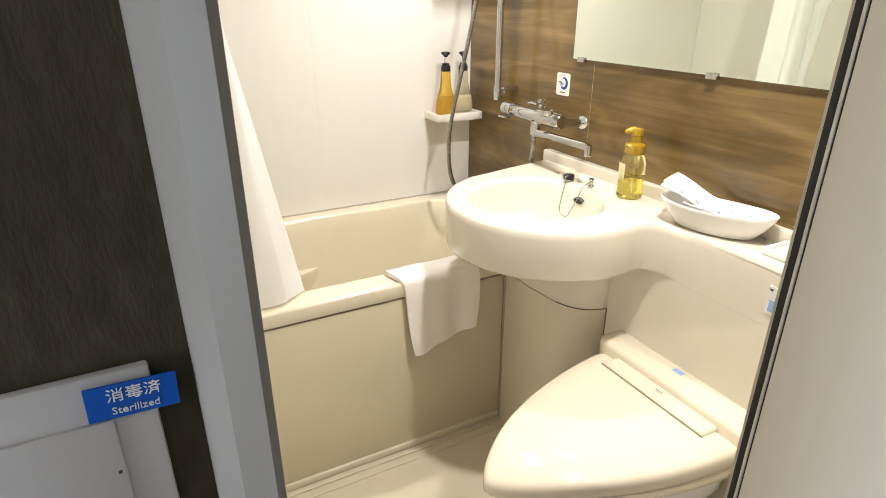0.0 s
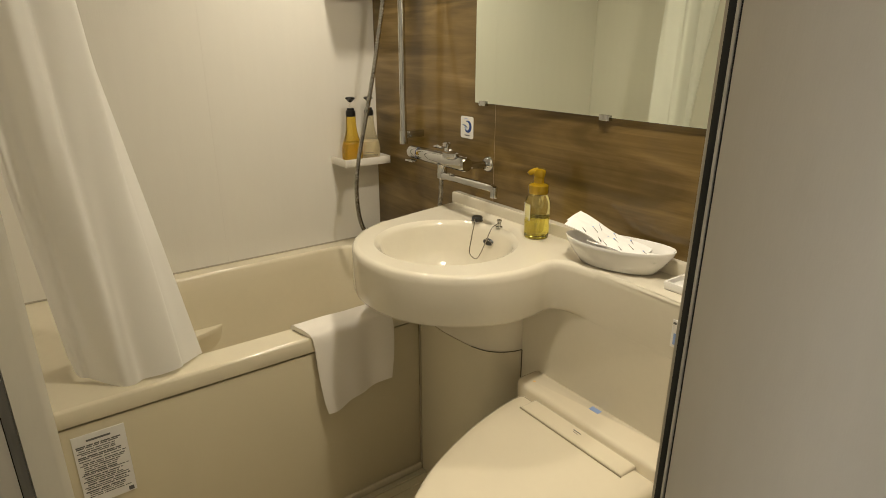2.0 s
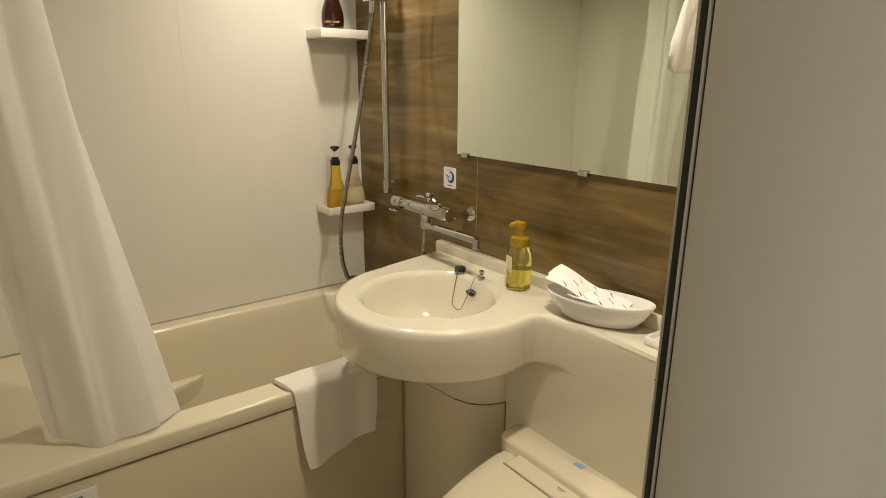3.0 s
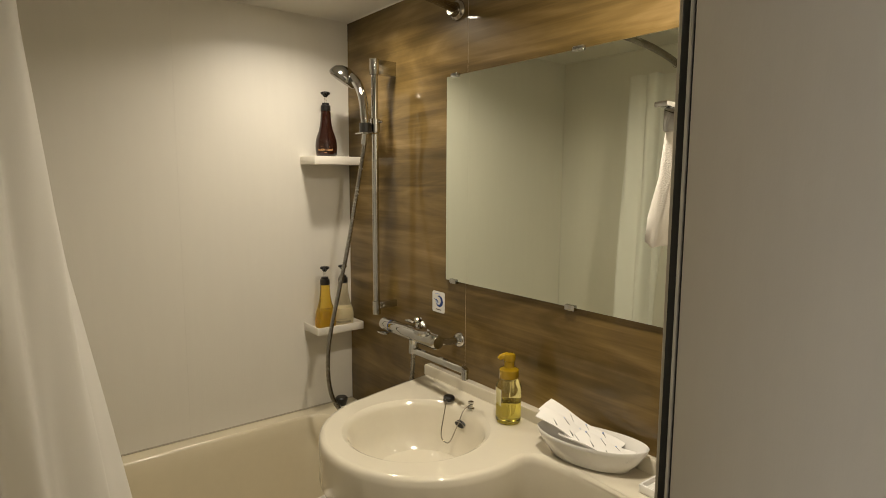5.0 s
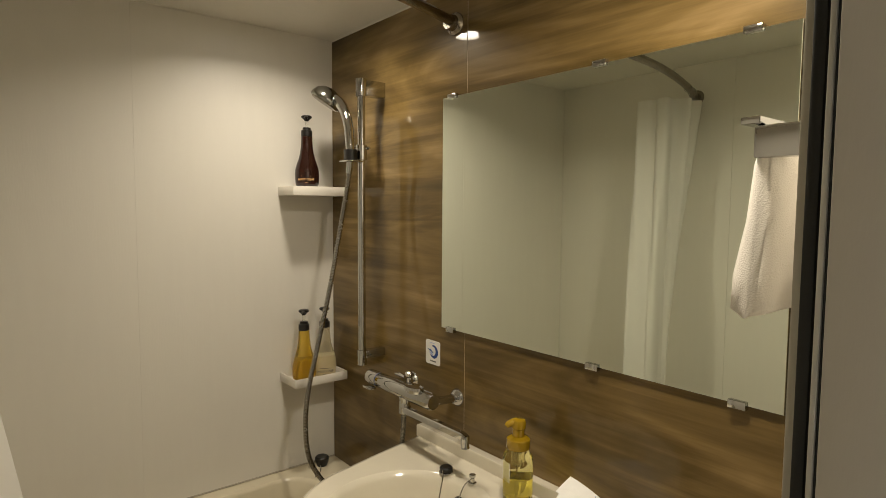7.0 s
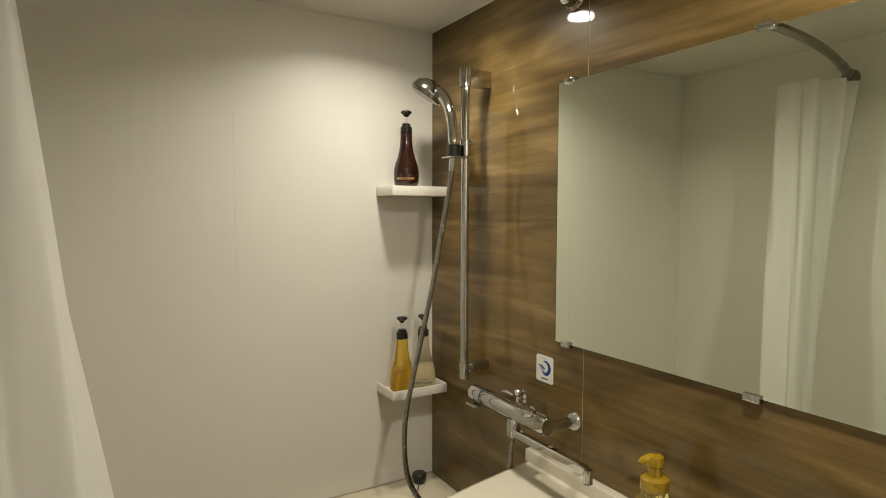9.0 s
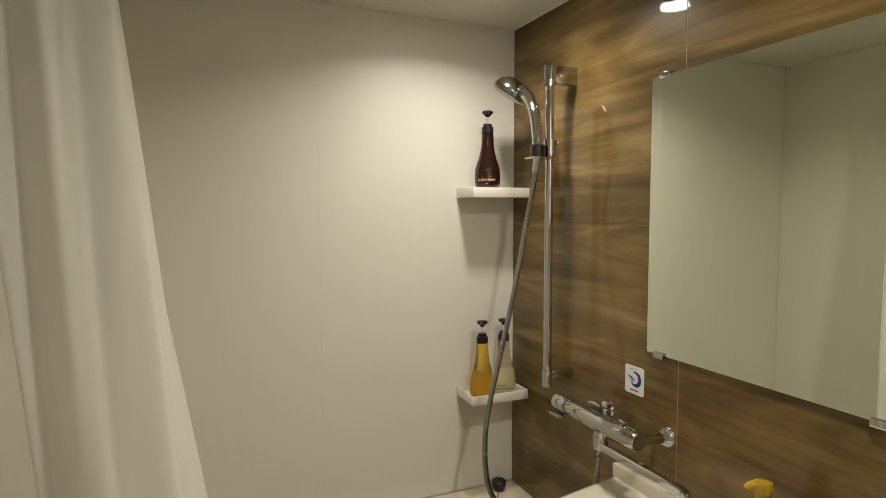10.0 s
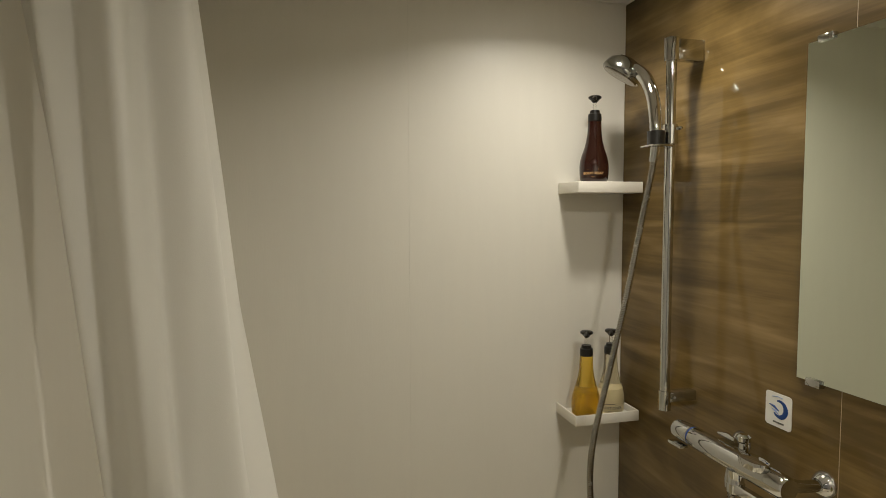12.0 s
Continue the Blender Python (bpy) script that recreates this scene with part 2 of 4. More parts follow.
def loft(rings, cap_first=True, cap_last=True):
    bm = bmesh.new()
    rows = [[bm.verts.new(p) for p in r] for r in rings]
    n = len(rows[0])
    for a, b in zip(rows, rows[1:]):
        for i in range(n):
            bm.faces.new((a[i], a[(i + 1) % n], b[(i + 1) % n], b[i]))
    if cap_first:
        bm.faces.new(rows[0][::-1])
    if cap_last:
        bm.faces.new(rows[-1])
    return bm


def lathe(profile, at, seg=28, sx=1.0, sy=1.0):
    return loft([[(at[0] + sx * r * math.cos(2 * math.pi * i / seg), at[1] + sy * r * math.sin(2 * math.pi * i / seg), at[2] + z)
                  for i in range(seg)] for r, z in profile])


def tube(points, radius, seg=12, caps=True):
    pts = [Vector(p) for p in points]
    rad = radius if isinstance(radius, (list, tuple)) else [radius] * len(pts)
    rings, side = [], None
    for i, p in enumerate(pts):
        d = (pts[min(i + 1, len(pts) - 1)] - pts[max(i - 1, 0)]).normalized()
        if side is None:
            side = d.orthogonal().normalized()
        side = (side - d * side.dot(d)).normalized()
        up = d.cross(side)
        rings.append([p + rad[i] * (math.cos(2 * math.pi * k / seg) * side + math.sin(2 * math.pi * k / seg) * up) for k in range(seg)])
    return loft(rings, caps, caps)


def spline(points, steps=10):
    """A smooth line through the points."""
    p = [Vector(q) for q in points]
    p = [2 * p[0] - p[1]] + p + [2 * p[-1] - p[-2]]
    out = []
    for i in range(1, len(p) - 2):
        for k in range(steps):
            t = k / steps
            a, b, c, d = p[i - 1:i + 3]
            out.append(0.5 * (2 * b + (c - a) * t + (2 * a - 5 * b + 4 * c - d) * t * t + (3 * b - a - 3 * c + d) * t ** 3))
    return out + [p[-2]]


def rrect(x0, x1, y0, y1, r, z, n=7):
    pts = []
    for cx, cy, a0 in ((x1 - r, y1 - r, 0), (x0 + r, y1 - r, 90), (x0 + r, y0 + r, 180), (x1 - r, y0 + r, 270)):
        for k in range(n):
            a = radians(a0 + 90 * k / (n - 1))
            pts.append((cx + r * math.cos(a), cy + r * math.sin(a), z))
    return pts


def prism(outline, z0, z1, bevel=0.0, seg=2):
    bm = loft([[(x, y, z0) for x, y in outline], [(x, y, z1) for x, y in outline]])
    if bevel:
        edges = [e for e in bm.edges if abs(e.verts[0].co.z - e.verts[1].co.z) < 1e-6]
        bmesh.ops.bevel(bm, geom=edges, offset=bevel, segments=seg, profile=0.5, affect="EDGES")
    return bm


def turn(bm, matrix):
    bmesh.ops.transform(bm, matrix=matrix, verts=bm.verts[:])
    return bm


def letters(text, size, depth=0.0003, spacing=1.0):
    """Lettering as a bmesh in the x-y plane, centred."""
    cu = bpy.data.curves.new("letters", "FONT")
    cu.body, cu.size, cu.extrude, cu.align_x, cu.align_y, cu.resolution_u, cu.space_character = text, size, depth, "CENTER", "CENTER", 2, spacing
    ob = bpy.data.objects.new("letters", cu)
    scene.collection.objects.link(ob)
    bpy.context.view_layer.update()
    me = bpy.data.meshes.new_from_object(ob.evaluated_get(bpy.context.evaluated_depsgraph_get()))
    bm = bmesh.new()
    bm.from_mesh(me)
    bpy.data.objects.remove(ob)
    bpy.data.curves.remove(cu)
    bpy.data.meshes.remove(me)
    return bm


FACE_S = Matrix.Rotation(radians(90), 4, "X")                                      # writing read from the south
FACE_W = Matrix.Rotation(radians(-90), 4, "Z") @ Matrix.Rotation(radians(90), 4, "X")  # writing read from the west

# ---- shell of the bathroom ----
T = 0.03
floor = thing("floor", ((XW + XE) / 2, (YS + YN) / 2, ZF), "cream moulded bathroom floor pan with fine grain", "floor", "structure")
part("floor_pan", box(XW - T, XE + T, YS - 0.02, YN + T, ZF - 0.05, ZF), M_FLOOR, floor)
part("floor_channel", box(XW, 1.08, 1.395, 1.401, ZF, ZF + 0.004, 0.0015), M_TUB, floor)
part("floor_channel", box(XW, 1.08, 1.424, 1.430, ZF, ZF + 0.006, 0.002), M_TUB, floor)
solo("ceiling", box(XW - T, XE + T, YS - 0.02, YN + T, ZC, ZC + 0.04), M_CEIL, (0.74, 1.35, ZC), "off-white glossy flat bathroom ceiling panel", "ceiling", "structure")

wall_n = thing("wall_north", ((XW + XE) / 2, YN, ZF), "off-white film-faced bathroom wall panels above the bathtub", "wall", "structure")
part("backing", box(XW - T, XE + T, YN + 0.008, YN + T, ZF, ZC), M_JOINT, wall_n)
for x0, x1 in ((XW, 0.7493), (0.7497, XE)):
    part("panel", box(x0, x1, YN, YN + 0.008, RIM - 0.02, ZC, 0.0004, 1), M_PANEL, wall_n)
part("joint_bead", box(0.7492, 0.7498, YN + 0.0005, YN + 0.009, RIM, ZC), M_JOINT, wall_n)
wall_w = thing("wall_west", (XW, (YS + YN) / 2, ZF), "off-white film-faced bathroom wall panels", "wall", "structure")
part("backing", box(XW - T, XW - 0.008, YS, YN + T, ZF, ZC), M_JOINT, wall_w)
for y0, y1 in ((YS, 1.3497), (1.3503, YN)):
    part("panel", box(XW - 0.008, XW, y0, y1, ZF, ZC, 0.0004, 1), M_PANEL, wall_w)
wall_e = thing("wall_east", (XE, (YS + YN) / 2, ZF), "dark walnut-look glossy wall panels with level grain", "wall", "structure")
part("backing", box(XE + 0.008, XE + T, YS, YN + T, ZF, ZC), M_WJOINT, wall_e)
for y0, y1 in ((YS, 1.4425), (1.4440, YN)):
    part("panel", box(XE, XE + 0.008, y0, y1, ZF, ZC, 0.0006, 1), M_WOOD, wall_e)
part("joint_bead", box(XE + 0.0007, XE + 0.009, 1.4424, 1.4441, ZF, ZC), M_WJOINT, wall_e, "thin pale joint bead")
trim = thing("trim", (XE, YN, ZC), "thin cream sealing bead along the ceiling edge", "trim", "structure")
part("bead", box(XE - 0.004, XE, YS, YN, ZC - 0.004, ZC, 0.001, 1), M_SHELF, trim)
part("bead", box(XW, XE, YN - 0.004, YN, ZC - 0.003, ZC, 0.001, 1), M_PANEL, trim)

part("sealant", box(XW, XE, YN - 0.004, YN, RIM, RIM + 0.005, 0.0015, 1), M_SEAL, trim, "grey sealant line along the tub")

wall_s = thing("wall_south", (0.2, YD, ZH), "door wall, dark grey woven wallpaper on the hall side", "wall", "structure")
DOORTOP = 2.02
part("inner_panel", box(XW - T, 0.2505, YD + 0.022, YS, ZF, ZC), M_PANEL, wall_s)
part("inner_panel", box(DX1 + 0.012, XE + T, YD + 0.022, YS, ZF, ZC), M_PANEL, wall_s)
part("inner_panel", box(0.2505, DX1 + 0.012, YD + 0.022, YS, DOORTOP + 0.05, ZC), M_PANEL, wall_s)
part("wallpaper", box(-1.3, 0.2224, YP, YD + 0.022, ZH, 2.45), M_FABRIC, wall_s)
part("wallpaper", box(0.925, 1.7, YD, YD + 0.022, ZH, 2.45), M_FABRIC, wall_s)
part("wallpaper", box(0.2224, 0.925, YD, YD + 0.022, DOORTOP + 0.05, 2.45), M_FABRIC, wall_s)

# ---- door ----
door = thing("door_1", ((DX0 + DX1) / 2, YD, ZF), "grey bathroom door standing open outwards, in a pale frame with black gasket", "door", "structure")
part("casing", prism([(0.2225, 0.5575), (0.2225, 0.444), (0.2240, 0.4180), (0.2310, 0.3950), (0.2420, 0.3885), (0.2453, 0.3900), (0.2490, 0.4150), (0.2484, 0.4165), (0.2502, 0.4440), (0.2490, 0.4450), (0.2490, 0.5575)],
                     ZF - 0.03, DOORTOP + 0.05), M_CASING, door, "pale grey painted casing with a stepped reveal")
part("gasket", prism([(0.2491, 0.4452), (0.2504, 0.4450), (0.2504, 0.4770), (0.2491, 0.4770)], ZF - 0.03, DOORTOP), M_GASKET, door, "black rubber gasket")
part("frame", prism([(0.2491, 0.4772), (0.2508, 0.4772), (0.2576, 0.5080), (DX0, 0.5130), (DX0, 0.5735), (0.2491, 0.5735)], ZF - 0.03, DOORTOP + 0.006), M_FRAME, door)
part("frame", box(DX1, DX1 + 0.0118, 0.5660, 0.5735, ZF - 0.03, DOORTOP + 0.006, 0.0012), M_FRAME, door)
part("gasket", box(0.8580, DX1 + 0.0118, 0.5570, 0.5658, ZF - 0.03, DOORTOP, 0.002), M_GASKET, door, "black rubber gasket")
part("casing", box(0.8860, 0.925, 0.5500, 0.5568, ZF - 0.03, DOORTOP + 0.05, 0.001), M_CASING, door, "pale grey painted casing")
part("frame", box(DX0, DX1, 0.558, 0.5735, DOORTOP, DOORTOP + 0.05, 0.0012), M_FRAME, door)
part("casing", box(DX0, DX1 + 0.012, 0.390, 0.5575, DOORTOP + 0.006, DOORTOP + 0.05, 0.003), M_CASING, door, "pale grey painted casing")
part("threshold", box(DX0, DX1, 0.400, 0.5735, ZF - 0.04, ZF + 0.012, 0.004), M_FRAME, door)
leaf = part("leaf", box(0.8532, 0.883, -0.055, 0.5484, ZF + 0.02, DOORTOP - 0.005, 0.0015), M_LEAF, door, "matt grey door leaf")
# black strip stands for the shade in the gap beside the edge strip
part("edge_gap_shade", box(0.8538, 0.883, 0.5485, 0.5497, ZF + 0.02, DOORTOP - 0.005), M_GASKET, leaf, "thin black line for the shaded gap beside the edge strip")
part("edge_strip", box(0.8523, 0.885, 0.5498, 0.5540, ZF + 0.02, DOORTOP - 0.005, 0.0010), M_EDGE, leaf, "pale aluminium edge strip")
part("edge_strip", box(0.8505, 0.885, -0.067, -0.0553, ZF + 0.02, DOORTOP - 0.005, 0.0015), M_FRAME, leaf, "pale aluminium edge strip")

# ---- hall behind the camera ----
hall = thing("hall_floor", (0.2, -0.3, ZH), "dark brown short-pile hall carpet", "floor", "structure")
part("carpet", box(-1.3, 1.7, -1.3, YD + 0.03, ZH - 0.04, ZH), M_CARPET, hall)
hallwalls = thing("hall_wall", (0.2, -1.3, ZH), "plain pale papered hall walls", "wall", "structure")
part("wall", box(-1.3, 1.7, -1.35, -1.3, ZH, 2.45), M_HALL, hallwalls)
part("wall", box(-1.35, -1.3, -1.35, YD + 0.03, ZH, 2.45), M_HALL, hallwalls)
part("wall", box(1.7, 1.75, -1.35, YD + 0.03, ZH, 2.45), M_HALL, hallwalls)
solo("hall_ceiling", box(-1.35, 1.75, -1.35, YD + 0.03, 2.45, 2.49), M_CEIL, (0.2, -0.4, 2.45), "plain white hall ceiling", "ceiling", "structure")
# assumed hall light, never in view, goes with the added lamp
hl = thing("added_hall_light", (-0.5, -0.7, 2.45), "round white ceiling light, unseen, added to light the hall", "ceiling light")
part("rim", lathe([(0.115, 0), (0.115, -0.02), (0.105, -0.03), (0.09, -0.03), (0.09, 0)], (-0.5, -0.7, 2.45)), M_SHELF, hl)
part("diffuser", lathe([(0.09, 0), (0.09, -0.02), (0.06, -0.028), (0.001, -0.03)], (-0.5, -0.7, 2.449)), M_HGLOW, hl, "glowing white diffuser")
# unseen glowing panel, made up to go with the leaf's fill lamp
fill_panel = thing("leaf_fill_panel", (-1.3, 0.15, 0.70), "framed glowing panel, unseen, added to light the door leaf", "window", "structure")
part("glow_face", box(-1.299, -1.294, -0.10, 0.38, 0.70, 1.60), M_HGLOW, fill_panel, "glowing face of the added fill panel")
for y0, y1, z0, z1 in ((-0.14, -0.10, 0.66, 1.64), (0.38, 0.42, 0.66, 1.64), (-0.10, 0.38, 0.66, 0.70), (-0.10, 0.38, 1.60, 1.64)):
    part("panel_frame", box(-1.3, -1.275, y0, y1, z0, z1, 0.003), M_CASING, fill_panel)

# ---- bathtub ----
tub = thing("bathtub", (0.74, 1.77, ZF), "cream acrylic bathtub with rounded rim, empty", "bathtub")
TY0 = 1.447
I0, I1, J0, J1 = 0.30, 1.20, 1.522, 2.045
rings = [rrect(XW, XE, TY0 + 0.002, YN, 0.004, RIM - 0.040), rrect(XW, XE, TY0, YN, 0.004, RIM - 0.036),
         rrect(XW, XE, TY0, YN, 0.004, RIM - 0.007), rrect(XW, XE, TY0 + 0.002, YN, 0.004, RIM - 0.002), rrect(XW, XE, TY0 + 0.007, YN, 0.004, RIM)]
for dx, dz, r in ((0.0, 0.0, 0.10), (0.006, -0.002, 0.10), (0.012, -0.010, 0.10), (0.018, -0.05, 0.11), (0.045, -0.25, 0.12), (0.075, -0.40, 0.13), (0.11, -0.445, 0.13), (0.17, -0.452, 0.10)):
    rings.append(rrect(I0 + dx * 1.3, I1 - dx, J0 + dx * 0.6, J1 - dx * 0.6, r, RIM + dz))
bm = loft(rings, False, True)
part("rim", bm, M_TUB, tub, smooth=50, flat_top=True)
apron = part("apron", box(XW, 1.075, TY0 + 0.006, TY0 + 0.022, ZF, RIM - 0.046, 0.003), M_APRON, tub, "matt cream front apron")
part("skirting", box(XW, 1.075, TY0 - 0.002, TY0 + 0.012, ZF, ZF + 0.022, 0.004), M_TUB, tub)
# recess under the rim, its shade put into a darker colour
part("groove_shade", box(XW, XE, TY0 + 0.012, TY0 + 0.03, RIM - 0.050, RIM - 0.036), M_GAP_TONE, tub)


def arm_ring(depth, z, x0=0.420, x1=0.690):
    """A slim crescent that swells out of the tub's wall."""
    front = [(x0 + (x1 - x0) * k / 20, 2.026 - depth * math.sin(math.pi * k / 20) ** 0.9, z) for k in range(21)]
    return front + [(x1, 2.040, z), (x0, 2.040, z)]


part("armrest", loft([arm_ring(0.002, 0.500), arm_ring(0.022, 0.545), arm_ring(0.046, 0.585), arm_ring(0.052, 0.596), arm_ring(0.048, 0.603), arm_ring(0.036, 0.605)]), M_TUB, tub, smooth=50)

# warning label on the apron
lab = thing("warning_label", (0.285, TY0 + 0.003, 0.545), "white printed instruction label stuck on the tub apron", "label")
part("sheet", box(0.237, 0.333, TY0 + 0.0035, TY0 + 0.0060, 0.543, 0.712, 0.0006, 1), M_WHITE, lab)
rng = random.Random(4)
z = 0.700
part("text_bar", box(0.262, 0.306, TY0 + 0.0026, TY0 + 0.0036, z - 0.004, z), M_INK, lab)
z -= 0.012
while z > 0.560:
    x = 0.242 + rng.choice((0, 0.003, 0.006))
    end = 0.327 - rng.random() * 0.022
    h = rng.choice((0.0016, 0.0020, 0.0026))
    while x < end:
        w = 0.008 + rng.random() * 0.022
        part("text_bar", box(x, min(x + w, end + 0.002), TY0 + 0.0029, TY0 + 0.0036, z - h, z), M_INK, lab)
        x += w + 0.0022
    z -= rng.choice((0.0042, 0.0048, 0.0060))
part("text_bar", box(0.318, 0.328, TY0 + 0.0026, TY0 + 0.0036, 0.547, 0.556), M_INK, lab)

# towel over the rim
def hung_cloth(x0, x1, profile, lift, seed, nx=26, lean=0.0, thick=0.006, hem=0.0):
    """A cloth that follows the (y, z) profile, from x0 to x1, with soft waves; a second skin gives its thickness."""
    r = random.Random(seed)
    ph = [r.random() * 6 for _ in range(4)]
    prof = spline([(0, y, z) for y, z in profile], 8)
    grid = []
    total = len(prof) - 1
    for j, p in enumerate(prof):
        v = j / total
        row = []
        for i in range(nx + 1):
            u = i / nx
            wave = lift * max(0, v - 0.45) * 1.8 * (math.sin(7 * u + ph[0] + 1.5 * v) + 0.5 * math.sin(15 * u + ph[1]))
            x = x0 + (x1 - x0) * u + lean * v * v * (1 - 0.5 * u) + 0.004 * math.sin(9 * v + ph[2]) + 0.022 * u ** 3 * math.sin(math.pi * max(0, v - 0.35) / 0.65)
            row.append(Vector((x, p.y + wave, p.z - hem * max(0, (v - 0.6) / 0.4) * (1 - u) ** 1.3 + 0.003 * v * math.sin(11 * u + ph[3]))))
        grid.append(row)
    bm = bmesh.new()
    vs = [[bm.verts.new(q) for q in row] for row in grid]
    for a, b in zip(vs, vs[1:]):
        for i in range(nx):
            bm.faces.new((a[i], a[i + 1], b[i + 1], b[i]))
    bmesh.ops.recalc_face_normals(bm, faces=bm.faces[:])
    bmesh.ops.solidify(bm, geom=bm.faces[:], thickness=thick)
    return bm


solo("bath_towel", hung_cloth(0.735, 0.946, ((1.560, 0.60), (1.540, 0.72), (1.522, 0.788), (1.490, 0.796), (1.456, 0.793), (1.438, 0.772), (1.434, 0.70), (1.430, 0.645), (1.427, 0.604)),
                              0.007, 3, lean=0.048, thick=0.012, hem=0.040), M_TOWEL, (0.86, 1.48, RIM), "white cotton bath mat towel folded over the tub rim", "towel", smooth=80)

# tub plug and chain on the corner of the rim
plug = thing("tub_plug", (1.258, 2.052, RIM), "black rubber tub plug lying on the tub rim", "plug")
part("stopper", lathe([(0.016, 0.0), (0.018, 0.006), (0.020, 0.012), (0.022, 0.020), (0.022, 0.026), (0.018, 0.030), (0.001, 0.030)], (1.258, 2.052, RIM + 0.001), 20), M_BLACK, plug)
part("chain", tube(spline([(1.246, 2.035, RIM + 0.012), (1.236, 2.018, RIM + 0.006), (1.222, 2.00, RIM + 0.003), (1.195, 1.985, RIM - 0.01), (1.180, 1.97, RIM - 0.10)], 8), 0.0018, 6), M_CHROME, plug)

# ---- basin counter ----
basin = thing("washbasin", (1.15, 1.25, DECK - 0.14), "glossy ivory moulded washbasin with a side counter and upstand", "washbasin")
CX, CY, CR = 1.090, 1.300, 0.256
BX, BY = 1.062, 1.308
BACK = XE
JOINT = 0.950
FX, FY = 1.204, 1.270
outline = [(BACK, JOINT), (BACK, 1.606), (1.262, 1.596), (1.20, 1.584), (1.13, 1.570), (1.065, 1.555)]
outline += [(CX + CR * math.cos(radians(a)), CY + CR * math.sin(radians(a))) for a in range(106, 283, 4)]
outline += [(1.160, 1.0490), (1.1690, 1.0440), (1.1770, 1.0345), (1.1830, 1.0210), (1.1870, 1.0040), (1.1895, 0.9840), (1.1907, 0.9680), (1.191, 0.958), (1.191, JOINT)]
side_line = [(BACK, JOINT), (1.191, JOINT), (1.191, YS + 0.002), (BACK, YS + 0.002)]


def ray_out(a, pts):
    """How far the outline lies from a point in the bowl, in the direction a."""
    dx, dy = math.cos(a), math.sin(a)
    best = None
    for (ax, ay), (bx, by) in zip(pts, pts[1:] + pts[:1]):
        ex, ey = bx - ax, by - ay
        den = dx * ey - dy * ex
        if abs(den) < 1e-9:
            continue
        t = ((ax - FX) * ey - (ay - FY) * ex) / den
        s = ((ax - FX) * dy - (ay - FY) * dx) / den
        if t > 0 and -1e-6 <= s <= 1 + 1e-6:
            best = t if best is None else min(best, t)
    return best


angles = sorted({round(2 * math.pi * k / 96, 5) for k in range(96)} | {round(math.atan2(y - FY, x - FX) % (2 * math.pi), 5) for x, y in outline})
reach = [ray_out(a, outline) for a in angles]


BASE = [Vector((FX + d * math.cos(a), FY + d * math.sin(a))) for a, d in zip(angles, reach)]
BOWL = [(BX + 0.174 * math.cos(radians(k)), BY + 0.175 * math.sin(radians(k))) for k in range(0, 360, 2)]
phis = []
for a in angles:
    d = ray_out(a, BOWL)
    phis.append(math.atan2((FY + d * math.sin(a) - BY) / 0.175, (FX + d * math.cos(a) - BX) / 0.174))


def inset_ring(base, inset, z, sign):
    """A plan line moved inwards, but for the sides that touch the walls or the joint."""
    pts = []
    n = len(base)
    low = inset
    for i, p in enumerate(base):
        a, b = (p - base[i - 1]).normalized(), (base[(i + 1) % n] - p).normalized()
        if z < DECK - 0.1:
            inset = low * min(1, max(0, (p.y - JOINT - 0.02) / 0.1))
        if abs(p.y - JOINT) < 0.0006:
            pts.append((BACK if p.x > BACK - 0.001 else min(p.x + inset, BACK), p.y, z))
            continue
        e = (a + b).normalized()
        q = p + sign * inset * Vector((-e.y, e.x))
        pts.append((BACK if p.x > BACK - 0.001 else q.x, YS + 0.002 if p.y < YS + 0.003 else q.y, z))
    return pts


def counter_ring(inset, z):
    return inset_ring(BASE, inset, z, 1)


def bowl_ring(k, z, cx=BX, cy=BY, a0=0.166, b0=0.167):
    return [(cx + a0 * k * math.cos(a), cy + b0 * k * math.sin(a), z) for a in phis]


rings = [counter_ring(0.010, DECK - 0.116), counter_ring(0.003, DECK - 0.113), counter_ring(0.0, DECK - 0.105), counter_ring(0.0, DECK - 0.020),
         counter_ring(0.002, DECK - 0.007), counter_ring(0.007, DECK - 0.0015), counter_ring(0.015, DECK),
         bowl_ring(1.05, DECK + 0.0), bowl_ring(1.0, DECK - 0.004), bowl_ring(0.965, DECK - 0.014), bowl_ring(0.93, DECK - 0.035), bowl_ring(0.86, DECK - 0.075),
         bowl_ring(0.72, DECK - 0.112, BX + 0.008), bowl_ring(0.48, DECK - 0.130, BX + 0.018), bowl_ring(0.20, DECK - 0.138, BX + 0.025), bowl_ring(0.10, DECK - 0.140, BX + 0.025)]
SIDE = [Vector(p) for p in side_line]
side = loft([inset_ring(SIDE, k, z, -1) for k, z in ((0.0, DECK - 0.116), (0.0, DECK - 0.113), (0.0, DECK - 0.105), (0.0, DECK - 0.020), (0.002, DECK - 0.007), (0.007, DECK - 0.0015), (0.015, DECK))])
moulding = merge(loft(rings, False, True), side)
bmesh.ops.delete(moulding, geom=[f for f in moulding.faces if all(abs(v.co.y - JOINT) < 0.0012 for v in f.verts)], context="FACES")
bmesh.ops.remove_doubles(moulding, verts=moulding.verts[:], dist=0.0006)
part("bowl_and_deck", moulding, M_SINK, basin, smooth=60, flat_top=True)
part("upstand", prism([(XE - 0.022, 0.72), (XE - 0.001, 0.70), (XE - 0.001, 1.602), (XE - 0.026, 1.600), (XE - 0.026, 1.15), (XE - 0.022, 1.10)], DECK - 0.004, DECK + 0.030, 0.004), M_SINK, basin)
circ = [radians(360 * k / 48) for k in range(48)]
